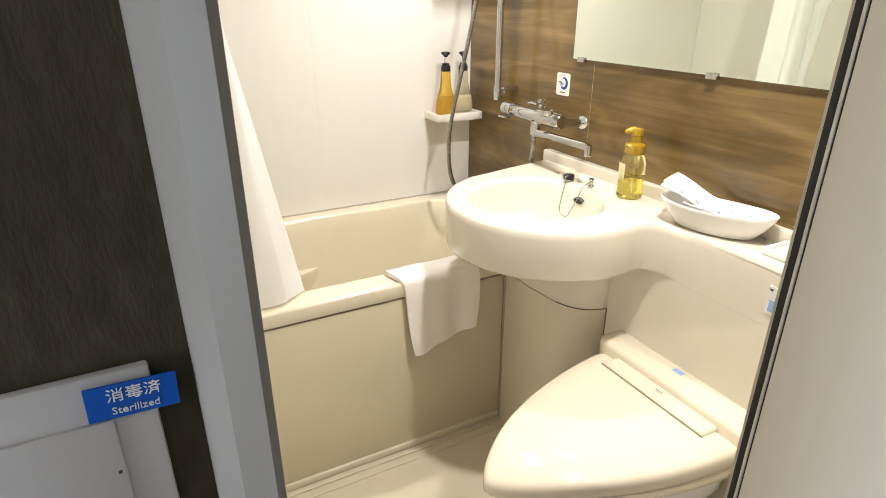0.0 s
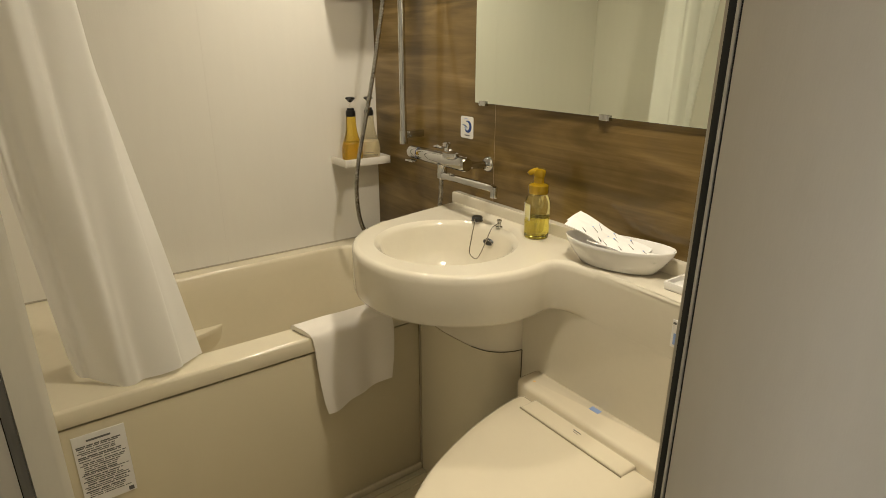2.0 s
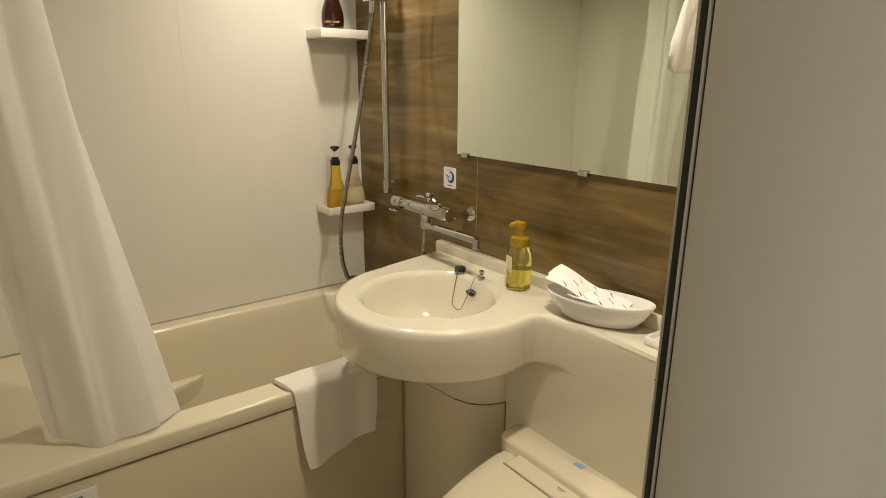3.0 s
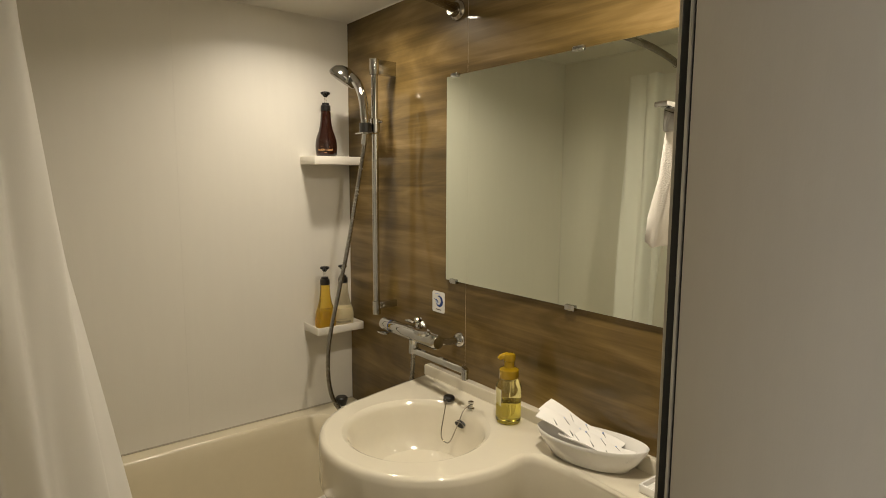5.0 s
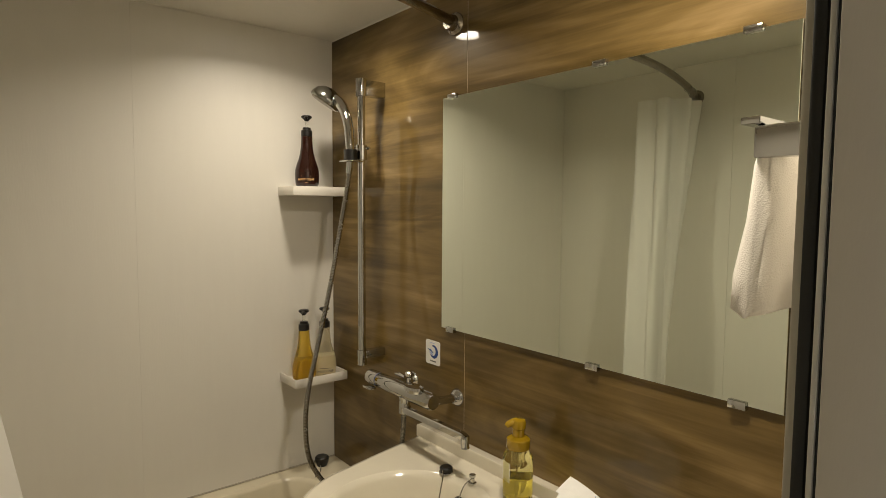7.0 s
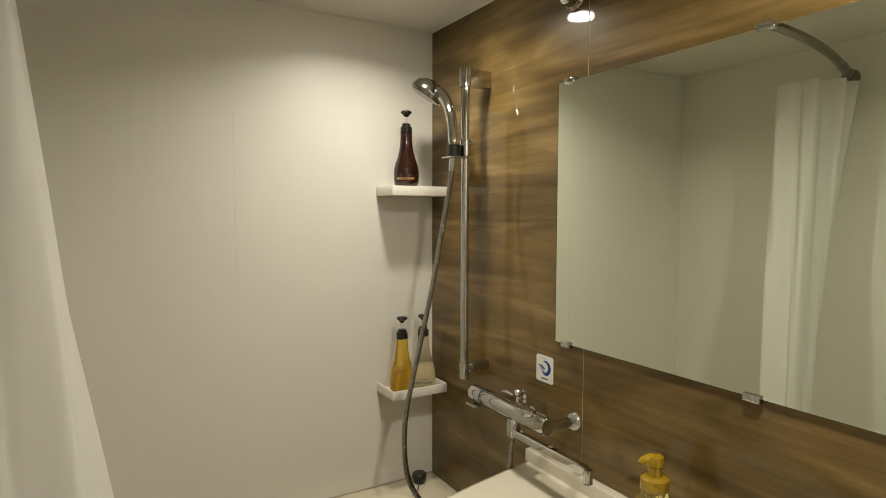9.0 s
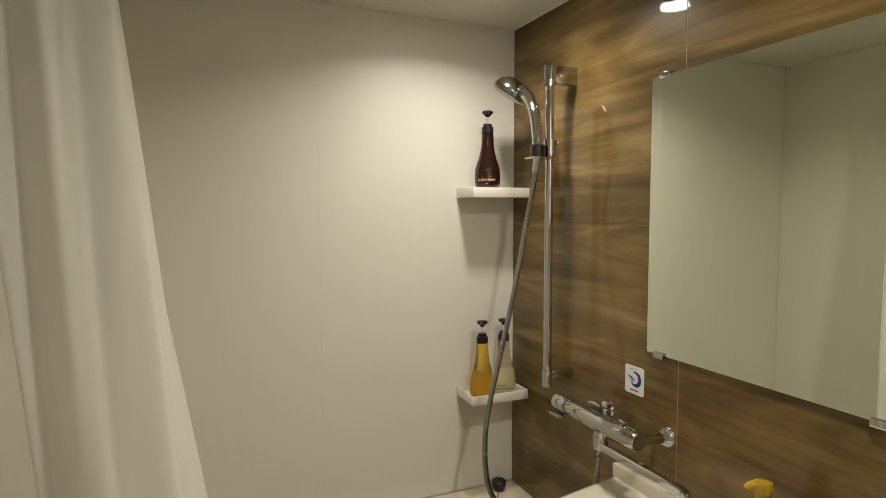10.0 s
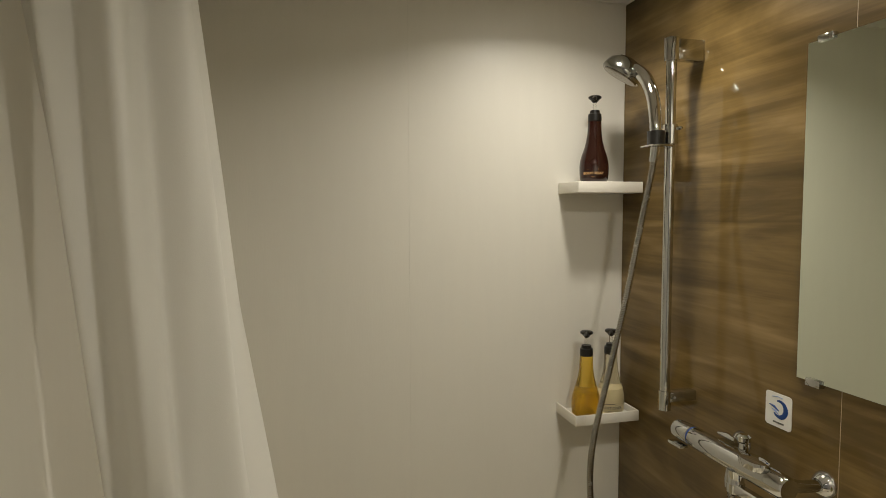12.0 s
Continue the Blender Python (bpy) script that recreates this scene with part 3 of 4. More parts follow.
part("underside", loft([[(CX + 0.2490 * math.cos(a), CY + 0.2490 * math.sin(a), DECK - 0.1150) for a in circ],
                        [(CX + 0.004 + 0.238 * math.cos(a), CY + 0.238 * math.sin(a), DECK - 0.1210) for a in circ],
                        [(CX + 0.030 + 0.175 * math.cos(a), CY - 0.005 + 0.190 * math.sin(a), DECK - 0.1300) for a in circ]], True, True), M_SINK, basin, smooth=60)
part("drain", lathe([(0.021, 0.0), (0.021, 0.003), (0.017, 0.004), (0.015, 0.001), (0.001, 0.001)], (BX + 0.025, BY, DECK - 0.139), 20), M_CHROME, basin, "chrome drain ring")
# no hole is cut: a black disc stands for its dark inside
of = loft([[(BX + 0.1470 + 0.006 * d, BY + 0.018 + 0.017 * math.cos(a), DECK - 0.041 + 0.0062 * math.sin(a) + 0.004 * d) for a in circ] for d in (0, 1)])
part("overflow", of, M_BLACK, basin, "black oval disc for the shaded overflow hole")
part("overflow_ring", tube([(BX + 0.1475, BY + 0.018 + 0.018 * math.cos(a), DECK - 0.041 + 0.0072 * math.sin(a)) for a in circ] + [(BX + 0.1475, BY + 0.036, DECK - 0.041)], 0.0010, 6), M_CHROME, basin, "chrome overflow ring")

# basin plug on its chain
bp = thing("basin_plug", (1.222, 1.385, DECK), "black basin plug with a ball chain resting on the basin deck", "plug")
part("stopper", lathe([(0.011, 0), (0.0135, 0.003), (0.0150, 0.008), (0.0150, 0.012), (0.012, 0.0145), (0.001, 0.0145)], (1.222, 1.385, DECK + 0.0005), 20), M_BLACK, bp)
part("ring", tube([(1.222 + 0.0145 * math.cos(a), 1.385 + 0.0145 * math.sin(a), DECK + 0.003) for a in circ] + [(1.2365, 1.385, DECK + 0.003)], 0.0016, 6), M_CHROME, bp)
part("chain", tube(spline([(1.206, 1.378, DECK + 0.012), (1.196, 1.365, DECK + 0.004), (1.176, 1.352, DECK - 0.030), (1.158, 1.335, DECK - 0.062), (1.166, 1.315, DECK - 0.072), (1.186, 1.308, DECK - 0.034), (1.205, 1.307, DECK + 0.002), (1.228, 1.309, DECK + 0.012)], 10), 0.0013, 6), M_STEEL, bp)
part("chain_post", lathe([(0.009, 0), (0.009, 0.003), (0.005, 0.004), (0.0045, 0.012), (0.007, 0.015), (0.007, 0.02), (0.001, 0.022)], (1.234, 1.310, DECK + 0.0005), 14), M_CHROME, bp)

# pipe cover and lining below the counter
cover_out = [(1.215, 1.160), (1.190, 1.160), (1.165, 1.166), (1.135, 1.179), (1.106, 1.202), (1.086, 1.235), (1.075, 1.275), (1.070, 1.33), (1.071, 1.39), (1.078, TY0 + 0.004), (1.215, TY0 + 0.004)]
upper_out = [(x + 0.002 if x < 1.19 else x, y + 0.001) for x, y in cover_out]
cover = thing("pipe_cover", (1.13, 1.25, ZF), "ivory moulded pipe cover under the washbasin", "cover")


def seam_z(y):
    """Height of the parting line: level, dipping a little at the bend."""
    return 0.752 - 0.014 * max(0, min(1, (1.27 - y) / 0.10))


def wall_band(line, z0, z1):
    """A bent sheet along a plan line between two heights, closed to the east."""
    return loft([[(x, y, z0(y)) for x, y in line], [(x, y, z1(y)) for x, y in line]])


part("lower_cover", wall_band(cover_out, lambda y: ZF, lambda y: seam_z(y) - 0.002), M_LINING, cover, smooth=50)
part("upper_cover", wall_band(upper_out, lambda y: seam_z(y) - 0.001, lambda y: DECK - 0.1215), M_SINK, cover, smooth=50)
part("seam", tube(spline([(x + 0.0008, y - 0.0004, seam_z(y) - 0.0010) for x, y in cover_out[1:6]], 4), 0.0012, 6), M_SEAM, cover, "dark seam line")
part("seam", tube([(1.1905, 1.1592, ZF), (1.1905, 1.1592, 0.736)], 0.0016, 6), M_SEAM, cover, "dark seam line")
lining = thing("lining_panel", (1.20, 0.83, ZF), "ivory lining panel below the basin counter", "panel", "structure")
part("panel", box(1.191, 1.235, YS + 0.002, 1.42, ZF, DECK - 0.1162, 0), M_SINK, lining)
solo("joint", box(1.0745, 1.0775, TY0 - 0.001, TY0 + 0.006, ZF, RIM - 0.04), M_GAP_TONE, (1.076, TY0, ZF), "thin joint between tub apron and pipe cover", "joint", "structure")

# care sticker on the lining
cs = thing("care_sticker", (1.19, 0.757, 0.92), "small white sticker with a blue mark under the counter", "sticker")
part("sheet", box(1.1891, 1.1909, 0.741, 0.768, 0.922, 0.978, 0.0006, 1), M_WHITE, cs)
part("mark", box(1.1885, 1.1894, 0.745, 0.763, 0.928, 0.951, 0.0003, 1), M_LBLUE, cs)
part("mark", box(1.1885, 1.1894, 0.760, 0.766, 0.969, 0.973), M_INK, cs)

# ---- toilet ----
toilet = thing("toilet", (0.95, 0.893, ZF), "ivory toilet with closed lid and heated seat unit", "toilet")
TC, TH = 0.893, 0.187


def lid_ring(inset, z0, tilt=0.0, tip=0.668, back=1.122):
    """The lid's outline: straight at the hinge, tapering to a round front."""
    b, f = back - inset, tip + inset
    side = []
    for k in range(1, 30):
        s = k / 30
        s = 1 - (1 - s) ** 1.8
        side.append((b - s * (b - f), (0.191 - inset) * (1 - s ** 1.7) ** 0.66))
    pts = [(b, TC + 0.180 - inset), (b, TC - 0.180 + inset), (b - 0.005, TC - 0.188 + inset)]
    pts += [(x, TC - w) for x, w in side] + [(f, TC)] + [(x, TC + w) for x, w in side[::-1]] + [(b - 0.005, TC + 0.188 - inset)]
    return [(x, y, z0 + tilt * (x - 0.67) - (0.022 * max(0, (0.82 - x) / 0.15) ** 2 if tilt else 0)) for x, y in pts]


part("lid", loft([lid_ring(0.004, 0.632, 0.02), lid_ring(0.0, 0.638, 0.02), lid_ring(0.0, 0.654, 0.035), lid_ring(0.004, 0.661, 0.035), lid_ring(0.013, 0.666, 0.035), lid_ring(0.045, 0.670, 0.035), lid_ring(0.10, 0.6725, 0.035)]), M_TOILET, toilet, smooth=60)
part("seat", loft([lid_ring(0.006, 0.612), lid_ring(0.002, 0.616), lid_ring(0.002, 0.628), lid_ring(0.006, 0.631)]), M_TOILET, toilet, smooth=60)
part("bowl", loft([[(0.98 + (x - 0.98) * k * 0.92, TC + (y - TC) * k, z) for x, y, _ in lid_ring(0.004, 0)] for k, z in
                   ((0.62, ZF), (0.62, ZF + 0.02), (0.58, ZF + 0.08), (0.60, ZF + 0.18), (0.78, ZF + 0.27), (0.95, ZF + 0.34), (0.97, 0.610))]), M_CERAMIC, toilet, smooth=60)
unit = part("seat_unit", loft([rrect(1.118, 1.202, 0.690, 1.108, 0.03, 0.600), rrect(1.116, 1.203, 0.688, 1.110, 0.032, 0.640), rrect(1.117, 1.203, 0.689, 1.109, 0.024, 0.696),
                               rrect(1.120, 1.203, 0.691, 1.107, 0.022, 0.7025), rrect(1.127, 1.201, 0.697, 1.101, 0.018, 0.7055)]), M_TOILET, toilet, smooth=60)
part("hinge_cover", box(1.070, 1.1185, 0.757, 1.033, 0.655, 0.6905, 0.006, 3), M_TOILET, toilet)
# solid darker strip paints the shade of the gap before the hinge cover
part("hinge_gap_shade", box(1.0685, 1.0705, 0.756, 1.034, 0.652, 0.6880), M_GAP_TONE, toilet)
# small flat patch of pale blue on top of the unit
part("blue_patch", box(1.168, 1.182, 0.897, 0.922, 0.7050, 0.7061, 0.0002, 1), M_LBLUE, unit, "small flat pale blue patch")
part("sensor", lathe([(0.0035, 0), (0.0035, 0.001), (0.001, 0.0012)], (1.148, 1.070, 0.7056), 10), M_GOLD, unit)
part("mark_bar", box(1.100, 1.1025, 0.884, 0.904, 0.6902, 0.6909), M_INK, toilet)
part("mark_bar", box(1.095, 1.0965, 0.888, 0.900, 0.6902, 0.6909), M_INK, toilet)

# ---- mirror ----
mir = thing("wall_mirror", (1.32, 1.12, 1.31), "large frameless wall mirror held by small metal clips", "mirror")
MY0, MY1, MZ0, MZ1 = 0.735, 1.523, 1.309, 1.872
part("glass", box(XE - 0.0075, XE - 0.002, MY0, MY1, MZ0, MZ1, 0.0006, 1), M_MIRROR, mir, "silvered glass")
part("edge_backing", box(XE - 0.0022, XE - 0.0005, MY0 - 0.001, MY1 + 0.0012, MZ0 - 0.001, MZ1 + 0.001), M_SEAM, mir)
for yc in (1.487, 1.069, 0.80):
    part("clip", box(XE - 0.013, XE, yc - 0.014, yc + 0.014, MZ0 - 0.007, MZ0 + 0.006, 0.0015), M_CHROME, mir, "small chrome clip")
    part("clip", box(XE - 0.013, XE, yc - 0.014, yc + 0.014, MZ1 - 0.005, MZ1 + 0.006, 0.0015), M_CHROME, mir, "small chrome clip")

# small sticker on the wood wall
st = thing("wall_sticker", (XE, 1.565, 1.205), "white square sticker with a blue swirl mark on the wood wall", "sticker")
part("sheet", turn(loft([rrect(-0.029, 0.029, -0.031, 0.031, 0.006, z) for z in (0, 0.001)]), Matrix.Translation((XE - 0.0012, 1.565, 1.235)) @ Matrix.Rotation(radians(90), 4, "Y") @ Matrix.Rotation(radians(90), 4, "Z")), M_WHITE, st)
arc = [(XE - 0.0013, 1.563 - 0.0145 * math.cos(radians(a)), 1.238 + 0.0145 * math.sin(radians(a))) for a in range(-140, 111, 10)]
swirl = tube(arc, [0.0008 + 0.0043 * math.sin(math.pi * (0.12 + 0.76 * i / 25)) ** 2 for i in range(26)], 10)
for v in swirl.verts:
    v.co.x = XE - 0.0013 + 0.12 * (v.co.x - XE + 0.0013)
part("mark", swirl, M_BLUE, st)
part("mark", tube([(XE - 0.0013, 1.586, 1.242), (XE - 0.0013, 1.574, 1.240), (XE - 0.0013, 1.563, 1.234)], [0.0005, 0.0021, 0.0007], 8), M_BLUE, st)
part("mark", tube([(XE - 0.0013, 1.580, 1.235), (XE - 0.0013, 1.571, 1.233), (XE - 0.0013, 1.564, 1.228)], [0.0004, 0.0016, 0.0005], 8), M_LBLUE, st)
part("mark", tube([(XE - 0.0013, 1.579, 1.2575), (XE - 0.0013, 1.568, 1.260), (XE - 0.0013, 1.556, 1.259)], 0.0007, 6), M_LBLUE, st)
part("text_bar", box(XE - 0.0016, XE - 0.0009, 1.552, 1.576, 1.211, 1.214), M_INK, st)

# ---- shower mixer ----
mixer = thing("shower_mixer", (1.235, 1.59, 1.14), "chrome thermostatic bath mixer with swivel spout on the wood wall", "mixer tap")
MX, MZ = 1.235, 1.153
part("body", tube([(MX, y, MZ) for y in (1.674, 1.672, 1.60, 1.52, 1.456, 1.448)], [0.0192, 0.0205, 0.0205, 0.0205, 0.0200, 0.017], 28), M_CHROME, mixer)
tempk = part("temperature_handle", tube([(MX, y, MZ) for y in (1.726, 1.724, 1.716, 1.680, 1.678)], [0.014, 0.0178, 0.0190, 0.0198, 0.0190], 28), M_CHROME, mixer)
part("grip_rib", box(MX - 0.026, MX - 0.006, 1.684, 1.722, MZ - 0.026, MZ - 0.020, 0.002), M_CHROME, tempk)
part("blue_ring", tube([(MX, 1.6785, MZ), (MX, 1.6735, MZ)], 0.0190, 28), M_BLUE, mixer, "thin blue ring")
lever = loft([[(MX - 0.010 + 0.019 * math.cos(a) * k, 1.512 + 0.030 * math.sin(a) * k, MZ + z) for a in circ] for k, z in ((0.9, 0.012), (1.0, 0.021), (0.95, 0.026), (0.6, 0.029))])
part("selector_plate", lever, M_CHROME, mixer)
part("selector_knob", tube([(MX + 0.012, 1.560, MZ + z) for z in (0.018, 0.024, 0.032, 0.036, 0.044, 0.048)], [0.008, 0.008, 0.007, 0.011, 0.012, 0.007], 16), M_CHROME, mixer)
part("selector_bar", tube([(MX + 0.012, 1.580, MZ + 0.028), (MX + 0.012, 1.600, MZ + 0.030), (MX + 0.012, 1.622, MZ + 0.027)], [0.004, 0.006, 0.003], 12), M_CHROME, mixer)
for yl in (1.467, 1.650):
    part("leg", tube([(MX + 0.015, yl + 0.004, MZ - 0.004), (MX + 0.045, yl, MZ - 0.008), (XE - 0.014, yl, MZ - 0.010)], [0.012, 0.010, 0.010], 18), M_CHROME, mixer)
    part("flange", tube([(XE - 0.016, yl, MZ - 0.010), (XE - 0.010, yl, MZ - 0.010), (XE - 0.003, yl, MZ - 0.010), (XE, yl, MZ - 0.010)], [0.012, 0.018, 0.022, 0.0225], 24), M_CHROME, mixer)
part("outlet_block", tube([(MX - 0.006, 1.555, MZ - z) for z in (0.012, 0.024, 0.034, 0.036, 0.052, 0.056)], [0.015, 0.013, 0.0135, 0.015, 0.015, 0.010], 20), M_CHROME, mixer)
part("spout", loft([[(x + 0.0085 * sx, y, z + 0.0085 * sz) for sx, sz in ((-1, -0.7), (-0.7, -1), (0.7, -1), (1, -0.7), (1, 0.7), (0.7, 1), (-0.7, 1), (-1, 0.7))]
                    for x, y, z in ((1.226, 1.560, 1.108), (1.226, 1.545, 1.110), (1.222, 1.43, 1.113), (1.218, 1.325, 1.116), (1.2175, 1.312, 1.113))]), M_CHROME, mixer, "square chrome spout")
part("spout_tip", tube([(1.217, 1.316, z) for z in (1.120, 1.112, 1.098, 1.094, 1.092)], [0.0085, 0.0092, 0.0090, 0.0096, 0.0080], 18), M_CHROME, mixer)
part("hose_outlet", tube([(MX + 0.012, 1.585, MZ - z) for z in (0.012, 0.03, 0.045, 0.06)], [0.011, 0.011, 0.013, 0.012], 16), M_CHROME, mixer)

# ---- shower rail, hand shower, hose ----
RX, RY = 1.254, 1.798
rail = thing("shower_rail", (RX, RY, 1.165), "chrome shower slide rail with square end brackets", "shower rail")
part("bar", tube([(RX, RY, 1.19), (RX, RY, 1.93)], 0.0105, 24), M_CHROME, rail)
for z0, z1, w in ((1.165, 1.207, 0.013), (1.908, 1.955, 0.015)):
    part("end_cap", loft([rrect(RX - w, RX + w, RY - w, RY + w, w * 0.95, z) for z in (z0, z0 + 0.001, z1 - 0.002, z1)]), M_CHROME, rail)
    part("bracket", box(RX + 0.006, XE, RY - 0.012, RY + 0.012, z1 - 0.045 if z1 > 1.5 else z0 + 0.018, z1 - 0.002, 0.002), M_CHROME, rail)
slider = part("slider", tube([(RX, RY, z) for z in (1.735, 1.737, 1.775, 1.777)], [0.014, 0.0155, 0.0155, 0.014], 24), M_CHROME, rail)
part("slider_knob", tube([(RX + 0.010, RY - 0.004, 1.768), (RX + 0.013, RY - 0.016, 1.768), (RX + 0.014, RY - 0.021, 1.768)], [0.004, 0.0045, 0.002], 12), M_CHROME, slider)
part("holder", loft([rrect(1.199, 1.233, 1.774, 1.808, 0.014, z) for z in (1.733, 1.735, 1.756, 1.761)]), M_BLACK, slider, "black plastic holder")
part("holder_plate", box(1.193, 1.245, 1.768, 1.813, 1.728, 1.732, 0.0015), M_CHROME, slider)

shower = thing("hand_shower", (1.214, 1.790, 1.74), "chrome hand shower with ribbed steel hose", "shower head")
hp = spline([(1.216, 1.790, 1.735), (1.216, 1.795, 1.78), (1.219, 1.808, 1.830), (1.222, 1.836, 1.874), (1.222, 1.872, 1.902), (1.219, 1.898, 1.910)], 6)
part("handle", tube(hp, [0.0115 + 0.0045 * i / (len(hp) - 1) for i in range(len(hp))], 20), M_CHROME, shower)
HD = Vector((-0.45, 0.30, -0.84)).normalized()
HC = Vector((1.212, 1.915, 1.912))
head = loft([[HC + HD * h + r * (math.cos(a) * HD.orthogonal().normalized() + math.sin(a) * HD.cross(HD.orthogonal().normalized())) for a in circ]
             for r, h in ((0.006, -0.032), (0.026, -0.027), (0.041, -0.015), (0.047, 0.0), (0.0475, 0.008), (0.045, 0.012))])
hd = part("head", head, M_HEAD, shower, smooth=50)
part("spray_face", loft([[HC + HD * h + r * (math.cos(a) * HD.orthogonal().normalized() + math.sin(a) * HD.cross(HD.orthogonal().normalized())) for a in circ] for r, h in ((0.041, 0.0122), (0.040, 0.015), (0.002, 0.016))]), M_ROD, hd, "grey spray face")
hose_line = spline([(1.214, 1.790, 1.735), (1.214, 1.800, 1.68), (1.207, 1.822, 1.58), (1.175, 1.830, 1.40), (1.140, 1.832, 1.25), (1.108, 1.832, 1.12), (1.097, 1.832, 1.035), (1.100, 1.830, 0.95), (1.118, 1.826, 0.89),
                    (1.15, 1.80, 0.842), (1.19, 1.73, 0.825), (1.235, 1.645, 0.86), (1.246, 1.605, 0.95), (1.247, 1.588, 1.04), (1.247, 1.585, 1.10)], 130)
part("hose", tube(hose_line, [0.0072 if i % 6 < 3 else 0.0056 for i in range(len(hose_line))], 10), M_STEEL, shower, "ribbed steel hose", smooth=25)
part("hose_nut", tube([(1.2140, 1.7900, 1.735), (1.2140, 1.7925, 1.715), (1.213, 1.796, 1.698)], [0.0095, 0.0095, 0.0085], 14), M_CHROME, shower)

# ---- corner shelves and bottles ----
def corner_shelf(z0, height, tray):
    sh = thing("corner_shelf", (1.225, 2.035, z0), "white shallow plastic shelf tray on the wall" if tray else "white plastic wall shelf", "shelf", "", "corner shelves")
    x0, x1, y0, y1 = 1.139, 1.313, 1.983, YN
    part("base", box(x0 + 0.003, x1 - 0.003, y0 + 0.003, y1, z0 + 0.0005, z0 + 0.008) if tray else box(x0, x1, y0, y1, z0, z0 + height, 0.0015), M_SHELF, sh)
    if tray:
        part("lip", box(x0, x1, y0, y0 + 0.004, z0, z0 + height, 0.001), M_SHELF, sh)
        part("lip", box(x0, x0 + 0.004, y0 + 0.004, y1, z0, z0 + height, 0.001), M_SHELF, sh)
        part("lip", box(x1 - 0.004, x1, y0 + 0.004, y1, z0, z0 + height, 0.001), M_SHELF, sh)
    return sh


corner_shelf(1.640, 0.027, False)
corner_shelf(1.069, 0.026, True)


def wrapped(bm, at, radius, z, sy, facing):
    """Lays flat lettering round a bottle of that radius, facing the given angle."""
    for v in bm.verts:
        a = radians(facing) + v.co.x / radius
        r = radius + 0.0004 + v.co.z
        v.co = (at[0] + r * math.cos(a), at[1] + sy * r * math.sin(a), at[2] + z + v.co.y)
    return bm


def pump_bottle(at, material, label, text, ink, height=1.0, facing=-118.0, squash=0.86, liquid=None):
    b = thing("pump_bottle", at, label, "pump bottle", "", "bath amenity bottles")
    prof = [(0.029, 0.0), (0.0330, 0.002), (0.0350, 0.007), (0.0365, 0.020), (0.0368, 0.034), (0.0355, 0.048), (0.0315, 0.062), (0.0255, 0.077), (0.0208, 0.094), (0.0180, 0.112), (0.0168, 0.132), (0.0166, 0.140)]
    part("body", lathe([(r, z * height) for r, z in prof], at, 32, 1.0, squash), material, b, smooth=70)
    if liquid:
        part("liquid", lathe([(r - 0.0022, z * height + (0.003 if z == 0 else 0)) for r, z in prof if z < 0.056] + [(0.0305, 0.0605 * height), (0.001, 0.0606 * height)], at, 32, 1.0, squash), liquid, b, "liquid filling the lower half", smooth=60)
    zt = 0.1402 * height
    part("collar", lathe([(0.0150, zt), (0.0165, zt + 0.002), (0.0160, zt + 0.018), (0.0125, zt + 0.020), (0.0115, zt + 0.027), (0.004, zt + 0.0275)], at, 24), M_BLACK, b, "black pump collar")
    part("stem", lathe([(0.0042, zt + 0.0275), (0.0042, zt + 0.050)], at, 12), M_CLEAR, b, "clear pump stem")
    nz = zt + 0.050
    part("pump_head", merge(lathe([(0.005, nz - 0.004), (0.0085, nz), (0.0105, nz + 0.003), (0.0155, nz + 0.006), (0.0160, nz + 0.010), (0.012, nz + 0.013), (0.001, nz + 0.0135)], at, 20),
                            tube([(at[0], at[1], at[2] + nz + 0.006), (at[0] - 0.008, at[1] - 0.014, at[2] + nz + 0.0065), (at[0] - 0.012, at[1] - 0.021, at[2] + nz + 0.002)], [0.006, 0.0055, 0.004], 10)), M_BLACK, b, "black pump head")
    if text:
        part("lettering", wrapped(letters(text, 0.0095, 0.0002), at, 0.0362, 0.0205, squash, facing), ink, b, "small printed words")
        part("text_bar", wrapped(turn(box(-0.014, 0.014, -0.0008, 0.0008, -0.0002, 0.0002), Matrix.Identity(4)), at, 0.0367, 0.0305, squash, facing), ink, b)
        part("text_bar", wrapped(box(-0.004, 0.004, -0.0006, 0.0006, -0.0002, 0.0002), at, 0.0356, 0.0115, squash, facing), ink, b)
    return b


pump_bottle((1.205, 2.030, 1.6672), M_BROWN, "dark brown glossy pump bottle of body soap on the shelf", "BODY SOAP", M_GOLD, 1.06)
pump_bottle((1.185, 2.020, 1.0772), M_AMBER, "amber translucent pump bottle standing in the shelf tray", "", M_GOLD, 1.12, liquid=M_AMBERLIQ)
pump_bottle((1.262, 2.035, 1.0772), M_MILK, "milky conditioner pump bottle standing in the shelf tray", "CONDITIONER", M_INK, 1.10, liquid=M_CREAM)

# ---- hand soap on the counter ----
sb = thing("hand_soap_bottle", (1.258, 1.200, DECK), "clear yellow foaming hand soap bottle, half full", "soap bottle")
SA = (1.258, 1.200, DECK + 0.0005)
part("body", lathe([(0.026, 0.0), (0.029, 0.002), (0.0305, 0.007), (0.0305, 0.088), (0.029, 0.096), (0.0235, 0.103), (0.0215, 0.106), (0.0215, 0.110)], SA, 32), M_YCLEAR, sb, "clear yellow plastic", smooth=60)
part("liquid", lathe([(0.024, 0.002), (0.0285, 0.006), (0.0288, 0.052), (0.001, 0.0522)], SA, 32), M_YLIQ, sb, "yellow liquid soap")
part("dip_tube", tube([(SA[0], SA[1], SA[2] + 0.008), (SA[0], SA[1], SA[2] + 0.10)], 0.0035, 10), M_CLEAR, sb)
